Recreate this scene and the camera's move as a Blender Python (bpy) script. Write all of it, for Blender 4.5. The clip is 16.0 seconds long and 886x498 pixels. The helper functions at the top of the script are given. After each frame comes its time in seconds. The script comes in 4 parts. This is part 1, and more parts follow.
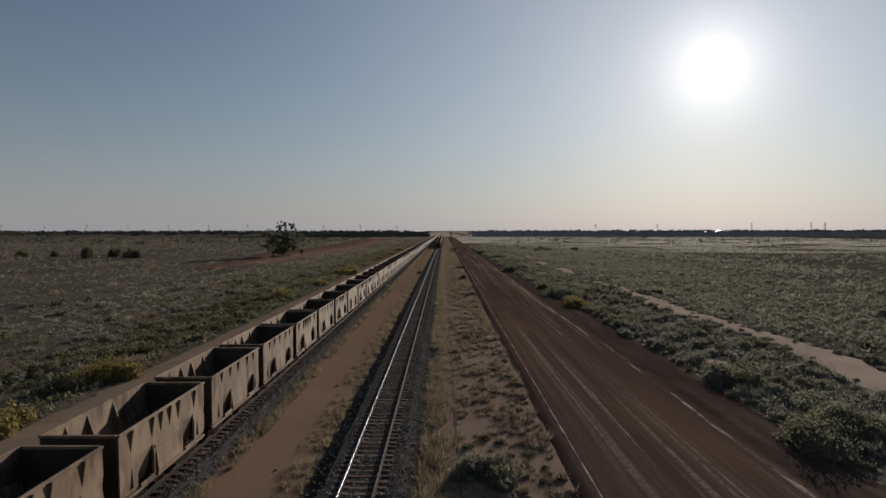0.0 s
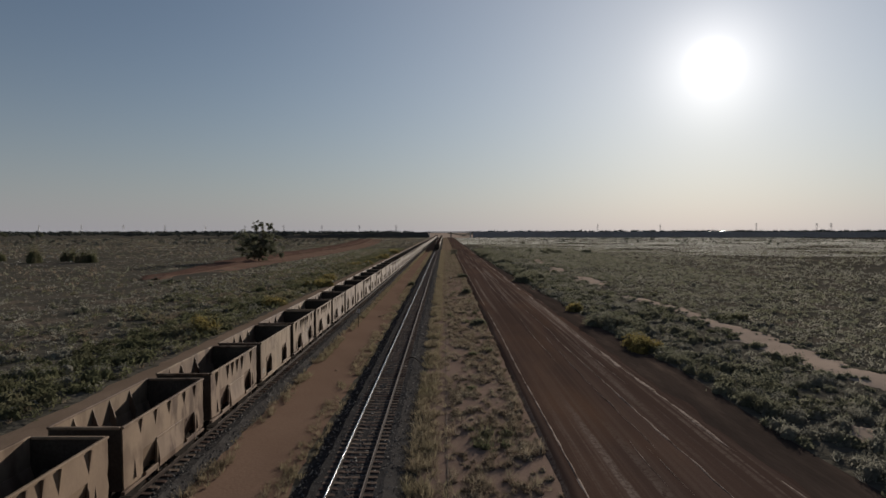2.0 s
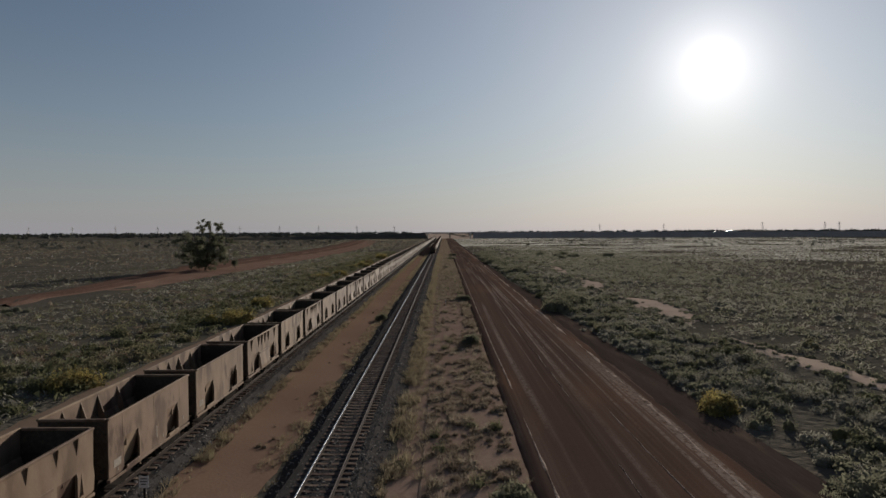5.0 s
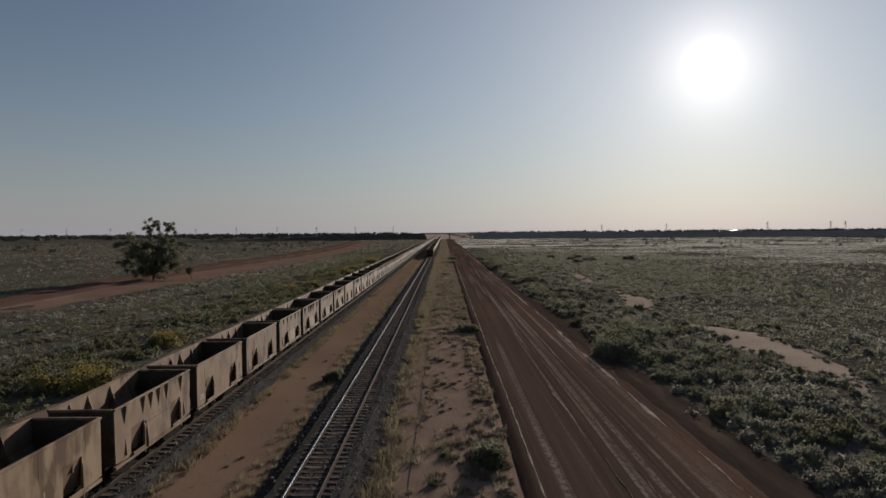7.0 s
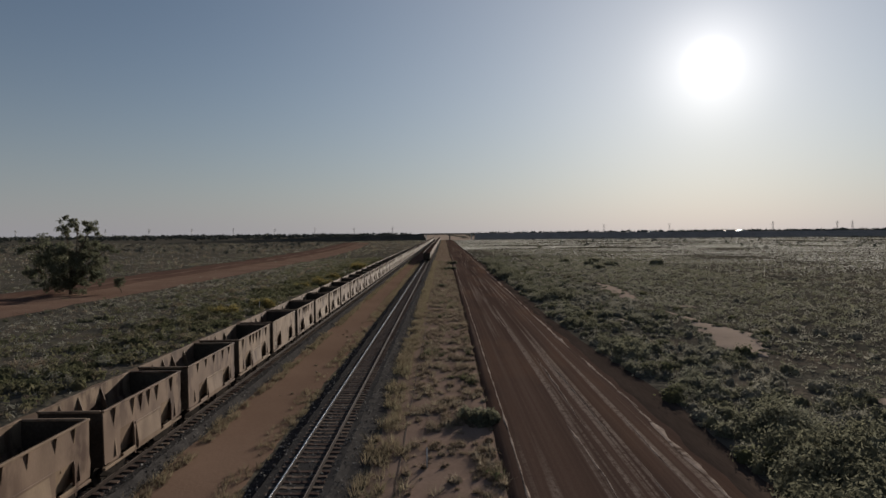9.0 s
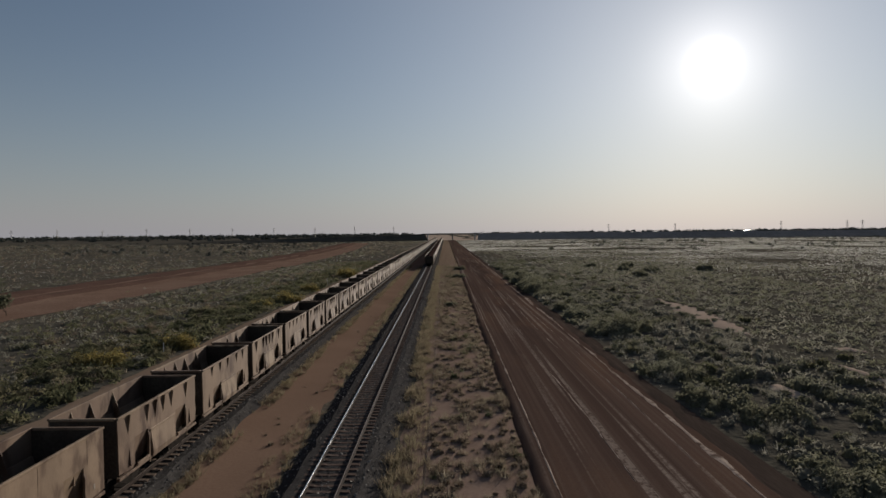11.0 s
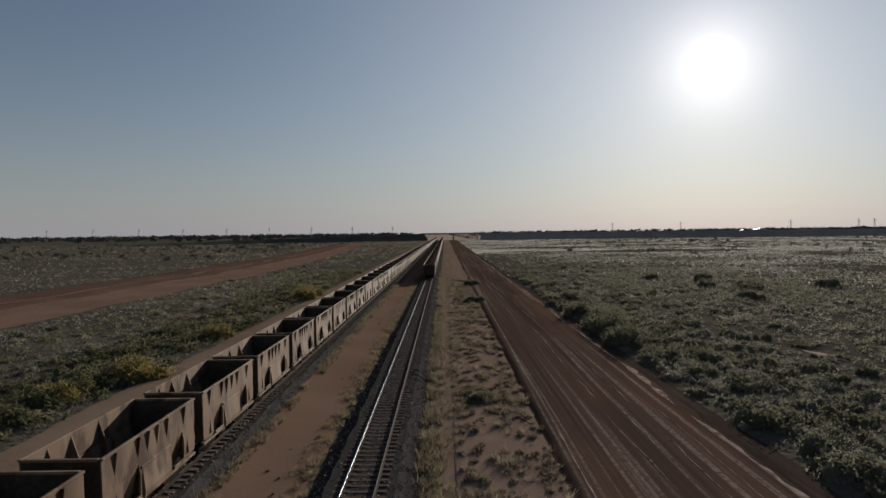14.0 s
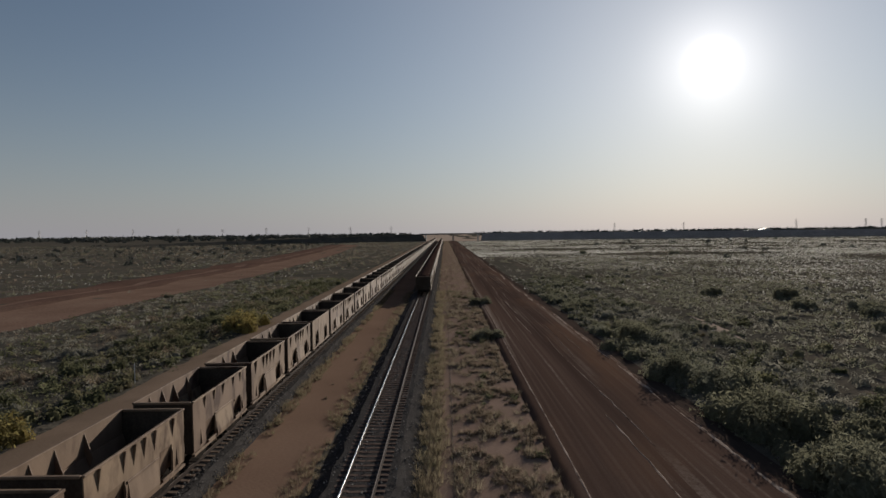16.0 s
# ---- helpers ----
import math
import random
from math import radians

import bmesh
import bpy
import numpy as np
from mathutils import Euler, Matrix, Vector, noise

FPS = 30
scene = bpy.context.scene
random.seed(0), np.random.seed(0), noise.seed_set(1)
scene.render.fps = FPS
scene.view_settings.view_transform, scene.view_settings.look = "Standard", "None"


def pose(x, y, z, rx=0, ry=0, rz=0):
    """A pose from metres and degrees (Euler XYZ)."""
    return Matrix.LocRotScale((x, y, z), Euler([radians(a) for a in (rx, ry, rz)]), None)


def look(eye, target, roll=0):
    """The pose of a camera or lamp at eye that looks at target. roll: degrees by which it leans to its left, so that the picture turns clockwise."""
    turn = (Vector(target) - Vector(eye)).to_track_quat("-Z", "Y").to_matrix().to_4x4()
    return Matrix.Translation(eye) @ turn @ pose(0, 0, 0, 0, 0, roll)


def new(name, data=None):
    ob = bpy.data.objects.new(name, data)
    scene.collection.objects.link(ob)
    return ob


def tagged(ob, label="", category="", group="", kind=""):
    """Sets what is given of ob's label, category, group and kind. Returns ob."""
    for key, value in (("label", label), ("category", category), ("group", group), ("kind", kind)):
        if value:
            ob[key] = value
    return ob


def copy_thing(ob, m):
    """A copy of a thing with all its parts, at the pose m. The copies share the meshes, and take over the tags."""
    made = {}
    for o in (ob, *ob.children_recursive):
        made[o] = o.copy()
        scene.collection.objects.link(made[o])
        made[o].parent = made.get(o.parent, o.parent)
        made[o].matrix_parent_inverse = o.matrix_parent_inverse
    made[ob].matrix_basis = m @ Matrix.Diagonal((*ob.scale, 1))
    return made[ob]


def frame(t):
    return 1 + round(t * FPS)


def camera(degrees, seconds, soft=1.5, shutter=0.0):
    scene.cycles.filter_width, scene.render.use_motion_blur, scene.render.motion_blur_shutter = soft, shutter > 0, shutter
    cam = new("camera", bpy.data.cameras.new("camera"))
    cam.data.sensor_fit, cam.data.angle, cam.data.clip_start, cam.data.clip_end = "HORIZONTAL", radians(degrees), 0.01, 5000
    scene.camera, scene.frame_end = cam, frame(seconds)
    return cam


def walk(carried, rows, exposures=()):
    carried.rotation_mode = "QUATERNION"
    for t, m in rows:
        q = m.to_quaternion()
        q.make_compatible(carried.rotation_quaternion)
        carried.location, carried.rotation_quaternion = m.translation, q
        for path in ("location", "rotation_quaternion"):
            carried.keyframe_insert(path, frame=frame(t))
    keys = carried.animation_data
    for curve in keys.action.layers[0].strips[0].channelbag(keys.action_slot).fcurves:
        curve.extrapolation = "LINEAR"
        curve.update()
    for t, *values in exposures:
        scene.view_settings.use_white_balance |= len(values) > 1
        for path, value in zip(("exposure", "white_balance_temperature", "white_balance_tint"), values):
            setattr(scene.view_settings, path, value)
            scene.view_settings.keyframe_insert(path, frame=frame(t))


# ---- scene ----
cam = camera(69.5, 16.0)
# seconds, x, y, z, tilt, roll, yaw; y runs along the railway
PATH = [
    (0.0, 0.04, 0.086, 11.98, 88.35, 0.07, 0.103),
    (0.5, 0.158, 8.756, 12.009, 88.357, 0.068, 0.095),
    (1.0, 0.305, 17.59, 12.033, 88.366, 0.068, 0.094),
    (1.5, 0.443, 26.5, 12.052, 88.379, 0.075, 0.105),
    (2.0, 0.606, 35.414, 12.081, 88.395, 0.092, 0.112),
    (2.5, 0.847, 44.253, 12.074, 88.41, 0.116, 0.101),
    (3.0, 1.109, 53.319, 12.089, 88.424, 0.146, 0.086),
    (3.5, 1.422, 62.484, 12.101, 88.432, 0.18, 0.077),
    (4.0, 1.641, 71.463, 12.124, 88.439, 0.223, 0.072),
    (6.5, 2.351, 115.257, 12.119, 88.484, 0.455, 0.053),
    (7.0, 2.516, 124.175, 12.112, 88.497, 0.494, 0.056),
    (7.5, 2.642, 133.187, 12.117, 88.51, 0.527, 0.062),
    (8.0, 2.852, 142.308, 12.132, 88.52, 0.553, 0.064),
    (8.5, 3.021, 151.431, 12.195, 88.532, 0.572, 0.075),
    (9.0, 3.187, 160.569, 12.209, 88.539, 0.586, 0.072),
    (11.5, 1.451, 208.495, 12.092, 88.55, 0.655, 0.263),
    (12.0, 1.065, 218.227, 12.075, 88.546, 0.673, 0.292),
    (12.5, 0.751, 228.068, 12.09, 88.536, 0.694, 0.296),
    (13.0, 0.484, 238.007, 12.14, 88.523, 0.717, 0.275),
    (13.5, 0.306, 248.027, 12.22, 88.512, 0.735, 0.235),
    (14.0, 0.291, 258.049, 12.293, 88.503, 0.748, 0.177),
    (14.5, 0.339, 267.928, 12.353, 88.501, 0.755, 0.13),
    (15.0, 0.378, 277.512, 12.415, 88.505, 0.758, 0.109),
    (15.5, 0.407, 286.746, 12.467, 88.511, 0.76, 0.111),
    (16.0, 0.399, 295.636, 12.532, 88.519, 0.763, 0.128),
]
walk(cam, [(t, pose(x, y, z, rx, ry, rz)) for t, x, y, z, rx, ry, rz in PATH])

# ---- light ----
SUN_AZ, SUN_EL = radians(22.7), radians(13.3)  # azimuth from +y towards +x
SUN_DIR = Vector((math.sin(SUN_AZ) * math.cos(SUN_EL), math.cos(SUN_AZ) * math.cos(SUN_EL), math.sin(SUN_EL)))
scene.view_settings.exposure = 0.0


def make_world():
    world = bpy.data.worlds.new("sky")
    scene.world = world
    world.use_nodes = True
    nt = world.node_tree
    nt.nodes.clear()
    out = nt.nodes.new("ShaderNodeOutputWorld")
    sky = nt.nodes.new("ShaderNodeTexSky")
    sky.sky_type = "NISHITA"
    sky.sun_disc = False
    sky.sun_elevation, sky.sun_rotation = SUN_EL, SUN_AZ
    sky.air_density, sky.dust_density, sky.ozone_density = 1.0, 0.15, 2.5
    bg = nt.nodes.new("ShaderNodeBackground")
    bg.inputs["Strength"].default_value = 0.052
    # the aureole round the sun
    geo = nt.nodes.new("ShaderNodeTexCoord")
    dot = nt.nodes.new("ShaderNodeVectorMath")
    dot.operation = "DOT_PRODUCT"
    dot.inputs[1].default_value = SUN_DIR
    nrm = nt.nodes.new("ShaderNodeVectorMath")
    nrm.operation = "NORMALIZE"
    nt.links.new(geo.outputs["Generated"], nrm.inputs[0])
    nt.links.new(nrm.outputs[0], dot.inputs[0])
    # dusty haze, thickest at the horizon
    axes = nt.nodes.new("ShaderNodeSeparateXYZ")
    nt.links.new(nrm.outputs[0], axes.inputs[0])
    depth = nt.nodes.new("ShaderNodeMapRange")
    depth.inputs[1].default_value, depth.inputs[2].default_value, depth.inputs[3].default_value, depth.inputs[4].default_value = 0.0, 1.0, 1.0, 0.0
    nt.links.new(axes.outputs[2], depth.inputs[0])
    thick = nt.nodes.new("ShaderNodeMath")
    thick.operation = "POWER"
    thick.inputs[1].default_value = 7.0
    nt.links.new(depth.outputs[0], thick.inputs[0])
    share = nt.nodes.new("ShaderNodeMath")
    share.operation = "MULTIPLY_ADD"
    share.inputs[1].default_value, share.inputs[2].default_value = 0.80, 0.10
    nt.links.new(thick.outputs[0], share.inputs[0])
    haze = nt.nodes.new("ShaderNodeMix")
    haze.data_type = "RGBA"
    haze.inputs[7].default_value = (5.65, 5.62, 6.3, 1)
    nt.links.new(share.outputs[0], haze.inputs[0])
    nt.links.new(sky.outputs[0], haze.inputs[6])
    nt.links.new(haze.outputs[2], bg.inputs["Color"])
    total = None
    for power, gain in ((5000, 2.2), (420, 0.40), (60, 0.13), (8, 0.225)):
        p = nt.nodes.new("ShaderNodeMath")
        p.operation = "POWER"
        p.use_clamp = True
        nt.links.new(dot.outputs["Value"], p.inputs[0])
        p.inputs[1].default_value = power
        m = nt.nodes.new("ShaderNodeMath")
        m.operation = "MULTIPLY"
        nt.links.new(p.outputs[0], m.inputs[0])
        m.inputs[1].default_value = gain
        if total is None:
            total = m
        else:
            a = nt.nodes.new("ShaderNodeMath")
            nt.links.new(total.outputs[0], a.inputs[0])
            nt.links.new(m.outputs[0], a.inputs[1])
            total = a
    glow = nt.nodes.new("ShaderNodeBackground")
    glow.inputs["Color"].default_value = (1.0, 0.948, 0.908, 1)
    nt.links.new(total.outputs[0], glow.inputs["Strength"])
    add = nt.nodes.new("ShaderNodeAddShader")
    nt.links.new(bg.outputs[0], add.inputs[0])
    nt.links.new(glow.outputs[0], add.inputs[1])
    nt.links.new(add.outputs[0], out.inputs["Surface"])


make_world()
sun_data = bpy.data.lights.new("sun", "SUN")
sun_data.energy, sun_data.angle, sun_data.color = 5.0, radians(0.55), (1.0, 0.92, 0.82)
sun = new("sun", sun_data)
sun.matrix_world = look(SUN_DIR * 200, (0, 0, 0))


# ---- materials ----
def material(name, base, second=None, scale=2.0, fine=20.0, rough=0.9, metal=0.0, bump=0.3, third=None, third_scale=0.3, third_at=(0.55, 0.7),
             stretch=(1, 1, 1), per_object=0.0, per_island=0.0, through_light=0.0, gloss=0.0, speck=0.5):
    """A surface with broad patches, fine grain, a third colour in stains, and relief."""
    mat = bpy.data.materials.new(name)
    mat.use_nodes = True
    nt = mat.node_tree
    nodes, links = nt.nodes, nt.links
    bsdf = nodes["Principled BSDF"]
    bsdf.inputs["Roughness"].default_value, bsdf.inputs["Metallic"].default_value = rough, metal
    bsdf.inputs["Specular IOR Level"].default_value = gloss
    coord = nodes.new("ShaderNodeNewGeometry")
    mapping = nodes.new("ShaderNodeMapping")
    mapping.inputs["Scale"].default_value = stretch
    links.new(coord.outputs["Position"], mapping.inputs["Vector"])
    second = second or tuple(c * 0.7 for c in base)

    def grain(s, detail):
        n = nodes.new("ShaderNodeTexNoise")
        n.inputs["Scale"].default_value, n.inputs["Detail"].default_value = s, detail
        links.new(mapping.outputs[0], n.inputs["Vector"])
        return n

    def mix(fac, a, b, mode="MIX"):
        m = nodes.new("ShaderNodeMix")
        m.data_type, m.blend_type = "RGBA", mode
        for socket, v in ((m.inputs[0], fac), (m.inputs[6], a), (m.inputs[7], b)):
            if isinstance(v, (int, float)):
                socket.default_value = v
            elif isinstance(v, tuple):
                socket.default_value = (*v, 1)
            else:
                links.new(v, socket)
        return m.outputs[2]

    def ramp(src, lo, hi, to_lo=0.0, to_hi=1.0):
        r = nodes.new("ShaderNodeMapRange")
        r.inputs[1].default_value, r.inputs[2].default_value, r.inputs[3].default_value, r.inputs[4].default_value = lo, hi, to_lo, to_hi
        links.new(src, r.inputs[0])
        return r.outputs[0]

    broad, small = grain(scale, 4), grain(fine, 3)
    colour = mix(ramp(broad.outputs[0], 0.35, 0.65), base, second)
    if third:
        both = nodes.new("ShaderNodeMath")
        both.operation = "MULTIPLY"
        links.new(ramp(grain(third_scale, 5).outputs[0], *third_at), both.inputs[0])
        links.new(ramp(grain(third_scale * 0.21, 2).outputs[0], 0.38, 0.58), both.inputs[1])
        colour = mix(both.outputs[0], colour, third)
    colour = mix(ramp(small.outputs[0], 0.3, 0.7, 0.0, speck), colour, tuple(c * 0.45 for c in second))
    for amount, src in ((per_object, "ShaderNodeObjectInfo"), (per_island, "ShaderNodeNewGeometry")):
        if amount:
            info = nodes.new(src)
            rnd = info.outputs["Random" if src == "ShaderNodeObjectInfo" else "Random Per Island"]
            hsv = nodes.new("ShaderNodeHueSaturation")
            links.new(ramp(rnd, 0, 1, 1 - amount, 1 + amount), hsv.inputs["Value"])
            links.new(ramp(rnd, 0, 1, 0.5 - amount * 0.04, 0.5 + amount * 0.04), hsv.inputs["Hue"])
            links.new(colour, hsv.inputs["Color"])
            colour = hsv.outputs[0]
    links.new(colour, bsdf.inputs["Base Color"])
    if bump:
        b = nodes.new("ShaderNodeBump")
        b.inputs["Strength"].default_value, b.inputs["Distance"].default_value = bump, 0.6 / fine
        links.new(small.outputs[0], b.inputs["Height"])
        links.new(b.outputs[0], bsdf.inputs["Normal"])
    if through_light:
        tr = nodes.new("ShaderNodeBsdfTranslucent")
        links.new(colour, tr.inputs["Color"])
        ms = nodes.new("ShaderNodeMixShader")
        ms.inputs[0].default_value = through_light
        links.new(bsdf.outputs[0], ms.inputs[1])
        links.new(tr.outputs[0], ms.inputs[2])
        links.new(ms.outputs[0], nodes["Material Output"].inputs["Surface"])
    return mat


M_SCRUB = material("scrub_soil", (0.122, 0.108, 0.086), (0.086, 0.078, 0.062), 0.05, 1.3, third=(0.175, 0.138, 0.106), third_scale=0.12, third_at=(0.5, 0.68), bump=0.5)
M_SAND = material("pink_sand", (0.208, 0.137, 0.099), (0.175, 0.114, 0.082), 0.10, 6.0, third=(0.19, 0.121, 0.088), third_scale=0.5, third_at=(0.56, 0.74), bump=0.15, speck=0.2)
M_PALE = material("pale_sand", (0.44, 0.34, 0.268), (0.38, 0.29, 0.228), 0.2, 7.0, third=(0.33, 0.26, 0.205), third_scale=0.5, third_at=(0.56, 0.72), bump=0.15, speck=0.15)
M_RED = material("red_dirt", (0.165, 0.098, 0.074), (0.12, 0.075, 0.058), 0.08, 2.0, third=(0.20, 0.135, 0.10), third_scale=0.06, bump=0.4)
M_BALLAST = material("ballast_rock", (0.085, 0.078, 0.074), (0.06, 0.055, 0.052), 2.0, 15.0, bump=1.0, speck=0.85)
M_STONE = material("loose_stone", (0.21, 0.195, 0.18), (0.12, 0.11, 0.104), 3.0, 15.0, per_island=0.6)
M_CONC = material("sleeper_concrete", (0.18, 0.132, 0.107), (0.125, 0.092, 0.076), 2.0, 9.0, per_object=0.35)
M_RAIL = material("rail_rust", (0.05, 0.034, 0.027), (0.035, 0.025, 0.02), 2.0, 30.0, rough=0.8, gloss=0.05)
M_RAILTOP = material("polished_rail", (0.50, 0.49, 0.48), (0.42, 0.41, 0.40), 0.5, 6.0, rough=0.26, metal=1.0, bump=0.0)
M_RAILDULL = material("dull_rail", (0.30, 0.245, 0.21), (0.22, 0.18, 0.155), 0.5, 6.0, rough=0.55, metal=0.5, bump=0.0)
M_WAGON = material("dusty_wagon_steel", (0.228, 0.158, 0.107), (0.165, 0.112, 0.075), 0.7, 16.0, rough=0.75, gloss=0.15, bump=0.06, third=(0.075, 0.042, 0.027), third_scale=1.4, third_at=(0.45, 0.60), per_object=0.18, speck=0.18, stretch=(1, 1, 0.5))
# wagon floors and ends: their shade is put into the base colour
M_INNER = material("shaded_wagon_inside", (0.088, 0.069, 0.053), (0.058, 0.045, 0.035), 0.9, 8.0, rough=0.85, per_object=0.15)
M_DARK = material("dark_running_gear", (0.045, 0.038, 0.033), (0.03, 0.026, 0.023), 3.0, 20.0, rough=0.7)
M_ORE = material("iron_ore", (0.078, 0.046, 0.037), (0.05, 0.031, 0.026), 1.2, 7.0, bump=1.0)
M_WHITE = material("white_paint", (0.78, 0.76, 0.72), (0.68, 0.66, 0.62), 1.0, 12.0, rough=0.6, bump=0.05)
M_PANEL = material("faded_panel_paint", (0.36, 0.32, 0.27), (0.28, 0.24, 0.20), 1.0, 12.0, rough=0.7, bump=0.05)
M_STEEL = material("galvanised_steel", (0.38, 0.37, 0.35), (0.28, 0.27, 0.26), 2.0, 15.0, rough=0.55, metal=0.6)
# bank and bridge: base raised to paint haze over their shaded faces
M_BANK = material("hazed_embankment", (0.40, 0.345, 0.30), (0.32, 0.276, 0.24), 0.05, 0.6, bump=0.5)
M_CONCRETE = material("bridge_concrete", (0.62, 0.60, 0.56), (0.54, 0.52, 0.48), 0.3, 3.0)
M_BARK = material("bark", (0.16, 0.12, 0.09), (0.10, 0.075, 0.055), 3.0, 20.0, bump=0.6)
M_GUM = material("gum_leaf", (0.175, 0.175, 0.118), (0.125, 0.127, 0.084), 0.6, 5.0, rough=0.6, bump=0.0, per_island=0.25, through_light=0.5)
M_SHRUB = material("olive_shrub_leaf", (0.213, 0.205, 0.14), (0.155, 0.15, 0.10), 0.35, 5.0, rough=0.7, bump=0.3, per_island=0.1, through_light=0.5, third=(0.235, 0.232, 0.175), third_scale=0.25, third_at=(0.46, 0.62))
M_OLIVE = material("dull_green_leaf", (0.152, 0.152, 0.086), (0.106, 0.107, 0.060), 0.3, 5.0, rough=0.7, bump=0.3, per_island=0.1, through_light=0.5, third=(0.22, 0.19, 0.118), third_scale=0.25, third_at=(0.46, 0.6))
M_GREY = material("grey_scrub_leaf", (0.285, 0.27, 0.216), (0.21, 0.199, 0.16), 0.4, 5.0, rough=0.8, bump=0.3, per_island=0.1, through_light=0.5, third=(0.35, 0.325, 0.26), third_scale=0.12, third_at=(0.46, 0.62))
M_YELLOW = material("yellow_shrub_leaf", (0.31, 0.24, 0.085), (0.22, 0.18, 0.072), 0.7, 7.0, rough=0.7, bump=0.4, per_island=0.3, through_light=0.5, third=(0.17, 0.155, 0.08), third_scale=0.7, third_at=(0.45, 0.6))
M_STRAW = material("dry_grass", (0.30, 0.245, 0.165), (0.215, 0.172, 0.114), 0.5, 4.0, rough=0.8, bump=0.0, per_island=0.25, through_light=0.5, third=(0.235, 0.203, 0.125), third_scale=0.35, third_at=(0.46, 0.6))
M_DRYGREY = material("weathered_grass", (0.40, 0.375, 0.312), (0.29, 0.27, 0.222), 0.4, 4.0, rough=0.8, bump=0.0, per_island=0.25, through_light=0.55, third=(0.50, 0.475, 0.41), third_scale=0.3, third_at=(0.46, 0.62))
# dry grass, colour raised to paint the far plain's backlit glint
M_GLINT = material("glinting_dry_grass", (0.62, 0.60, 0.54), (0.44, 0.42, 0.37), 0.15, 4.0, rough=0.8, bump=0.0, per_island=0.3, through_light=0.6, third=(0.80, 0.78, 0.72), third_scale=0.12, third_at=(0.42, 0.56))
M_TUSSOCK = material("brown_tussock", (0.275, 0.213, 0.155), (0.175, 0.134, 0.096), 0.9, 11.0, rough=0.8, bump=0.3, per_island=0.3, through_light=0.5, third=(0.34, 0.29, 0.22), third_scale=0.8, third_at=(0.5, 0.62))
M_ACCESS = material("tan_sand", (0.25, 0.178, 0.128), (0.205, 0.146, 0.104), 0.15, 6.0, third=(0.165, 0.118, 0.085), third_scale=0.4, bump=0.15, speck=0.25)
M_SPINIFEX = material("pale_spinifex", (0.33, 0.275, 0.20), (0.24, 0.197, 0.14), 0.9, 5.0, rough=0.8, bump=0.0, per_island=0.25, through_light=0.55, third=(0.20, 0.17, 0.115), third_scale=0.6, third_at=(0.46, 0.6))
M_VERGE = material("verge_sand", (0.262, 0.184, 0.144), (0.215, 0.15, 0.116), 0.3, 6.0, third=(0.21, 0.145, 0.11), third_scale=0.7, third_at=(0.54, 0.7), bump=0.2, speck=0.25)
# far trees and shrubs: distance haze is mixed into the leaf colour
M_FAR = material("hazed_far_woodland", (0.15, 0.15, 0.125), (0.12, 0.12, 0.10), 0.02, 0.4, bump=0.0, per_island=0.3)


# ---- building helpers ----
def data_from(name, verts, faces, mats, slots=None, smooth=False):
    me = bpy.data.meshes.new(name)
    me.from_pydata(verts, [], faces)
    for m in mats if isinstance(mats, (list, tuple)) else [mats]:
        me.materials.append(m)
    if slots is not None:
        me.polygons.foreach_set("material_index", slots)
    if smooth:
        me.polygons.foreach_set("use_smooth", [True] * len(me.polygons))
    me.update()
    return me


def tri_data(name, verts, tris, mat):
    """A mesh from numpy arrays of corners and triangles."""
    me = bpy.data.meshes.new(name)
    n = len(tris)
    me.vertices.add(len(verts))
    me.vertices.foreach_set("co", np.asarray(verts, np.float32).ravel())
    me.loops.add(3 * n)
    me.loops.foreach_set("vertex_index", np.asarray(tris, np.int32).ravel())
    me.polygons.add(n)
    me.polygons.foreach_set("loop_start", np.arange(0, 3 * n, 3, dtype=np.int32))
    me.materials.append(mat)
    me.update(calc_edges=True)
    return me


def part(name, bm, mat, parent, label="", at=None):
    """Links a bmesh, or mesh data, as one mesh object under a thing or a part."""
    if isinstance(bm, bmesh.types.BMesh):
        me = bpy.data.meshes.new(name)
        bm.to_mesh(me)
        bm.free()
        me.materials.append(mat)
    else:
        me = bm
    ob = new(name, me)
    ob.parent = parent
    if at is not None:
        ob.location = at
    return tagged(ob, label)


def empty(name, at=(0, 0, 0), turn=0.0, **tags):
    ob = new(name)
    ob.location, ob.rotation_euler = at, (0, 0, turn)
    return tagged(ob, **tags)


def add_box(bm, x0, x1, y0, y1, z0, z1, bevel=0.0):
    m = Matrix.LocRotScale(((x0 + x1) / 2, (y0 + y1) / 2, (z0 + z1) / 2), None, (abs(x1 - x0), abs(y1 - y0), abs(z1 - z0)))
    made = bmesh.ops.create_cube(bm, size=1, matrix=m)
    if bevel:
        edges = {e for v in made["verts"] for e in v.link_edges}
        bmesh.ops.bevel(bm, geom=list(edges), offset=bevel, segments=1, affect="EDGES")
    return bm


def box(x0, x1, y0, y1, z0, z1, bevel=0.0):
    return add_box(bmesh.new(), x0, x1, y0, y1, z0, z1, bevel)


def add_rod(bm, a, b, r, r2=None, n=8):
    a, b = Vector(a), Vector(b)
    turn = (b - a).to_track_quat("Z", "Y").to_matrix().to_4x4()
    bmesh.ops.create_cone(bm, cap_ends=True, segments=n, radius1=r, radius2=r if r2 is None else r2, depth=(b - a).length,
                          matrix=Matrix.Translation((a + b) / 2) @ turn)
    return bm


def rod(a, b, r, r2=None, n=8):
    return add_rod(bmesh.new(), a, b, r, r2, n)


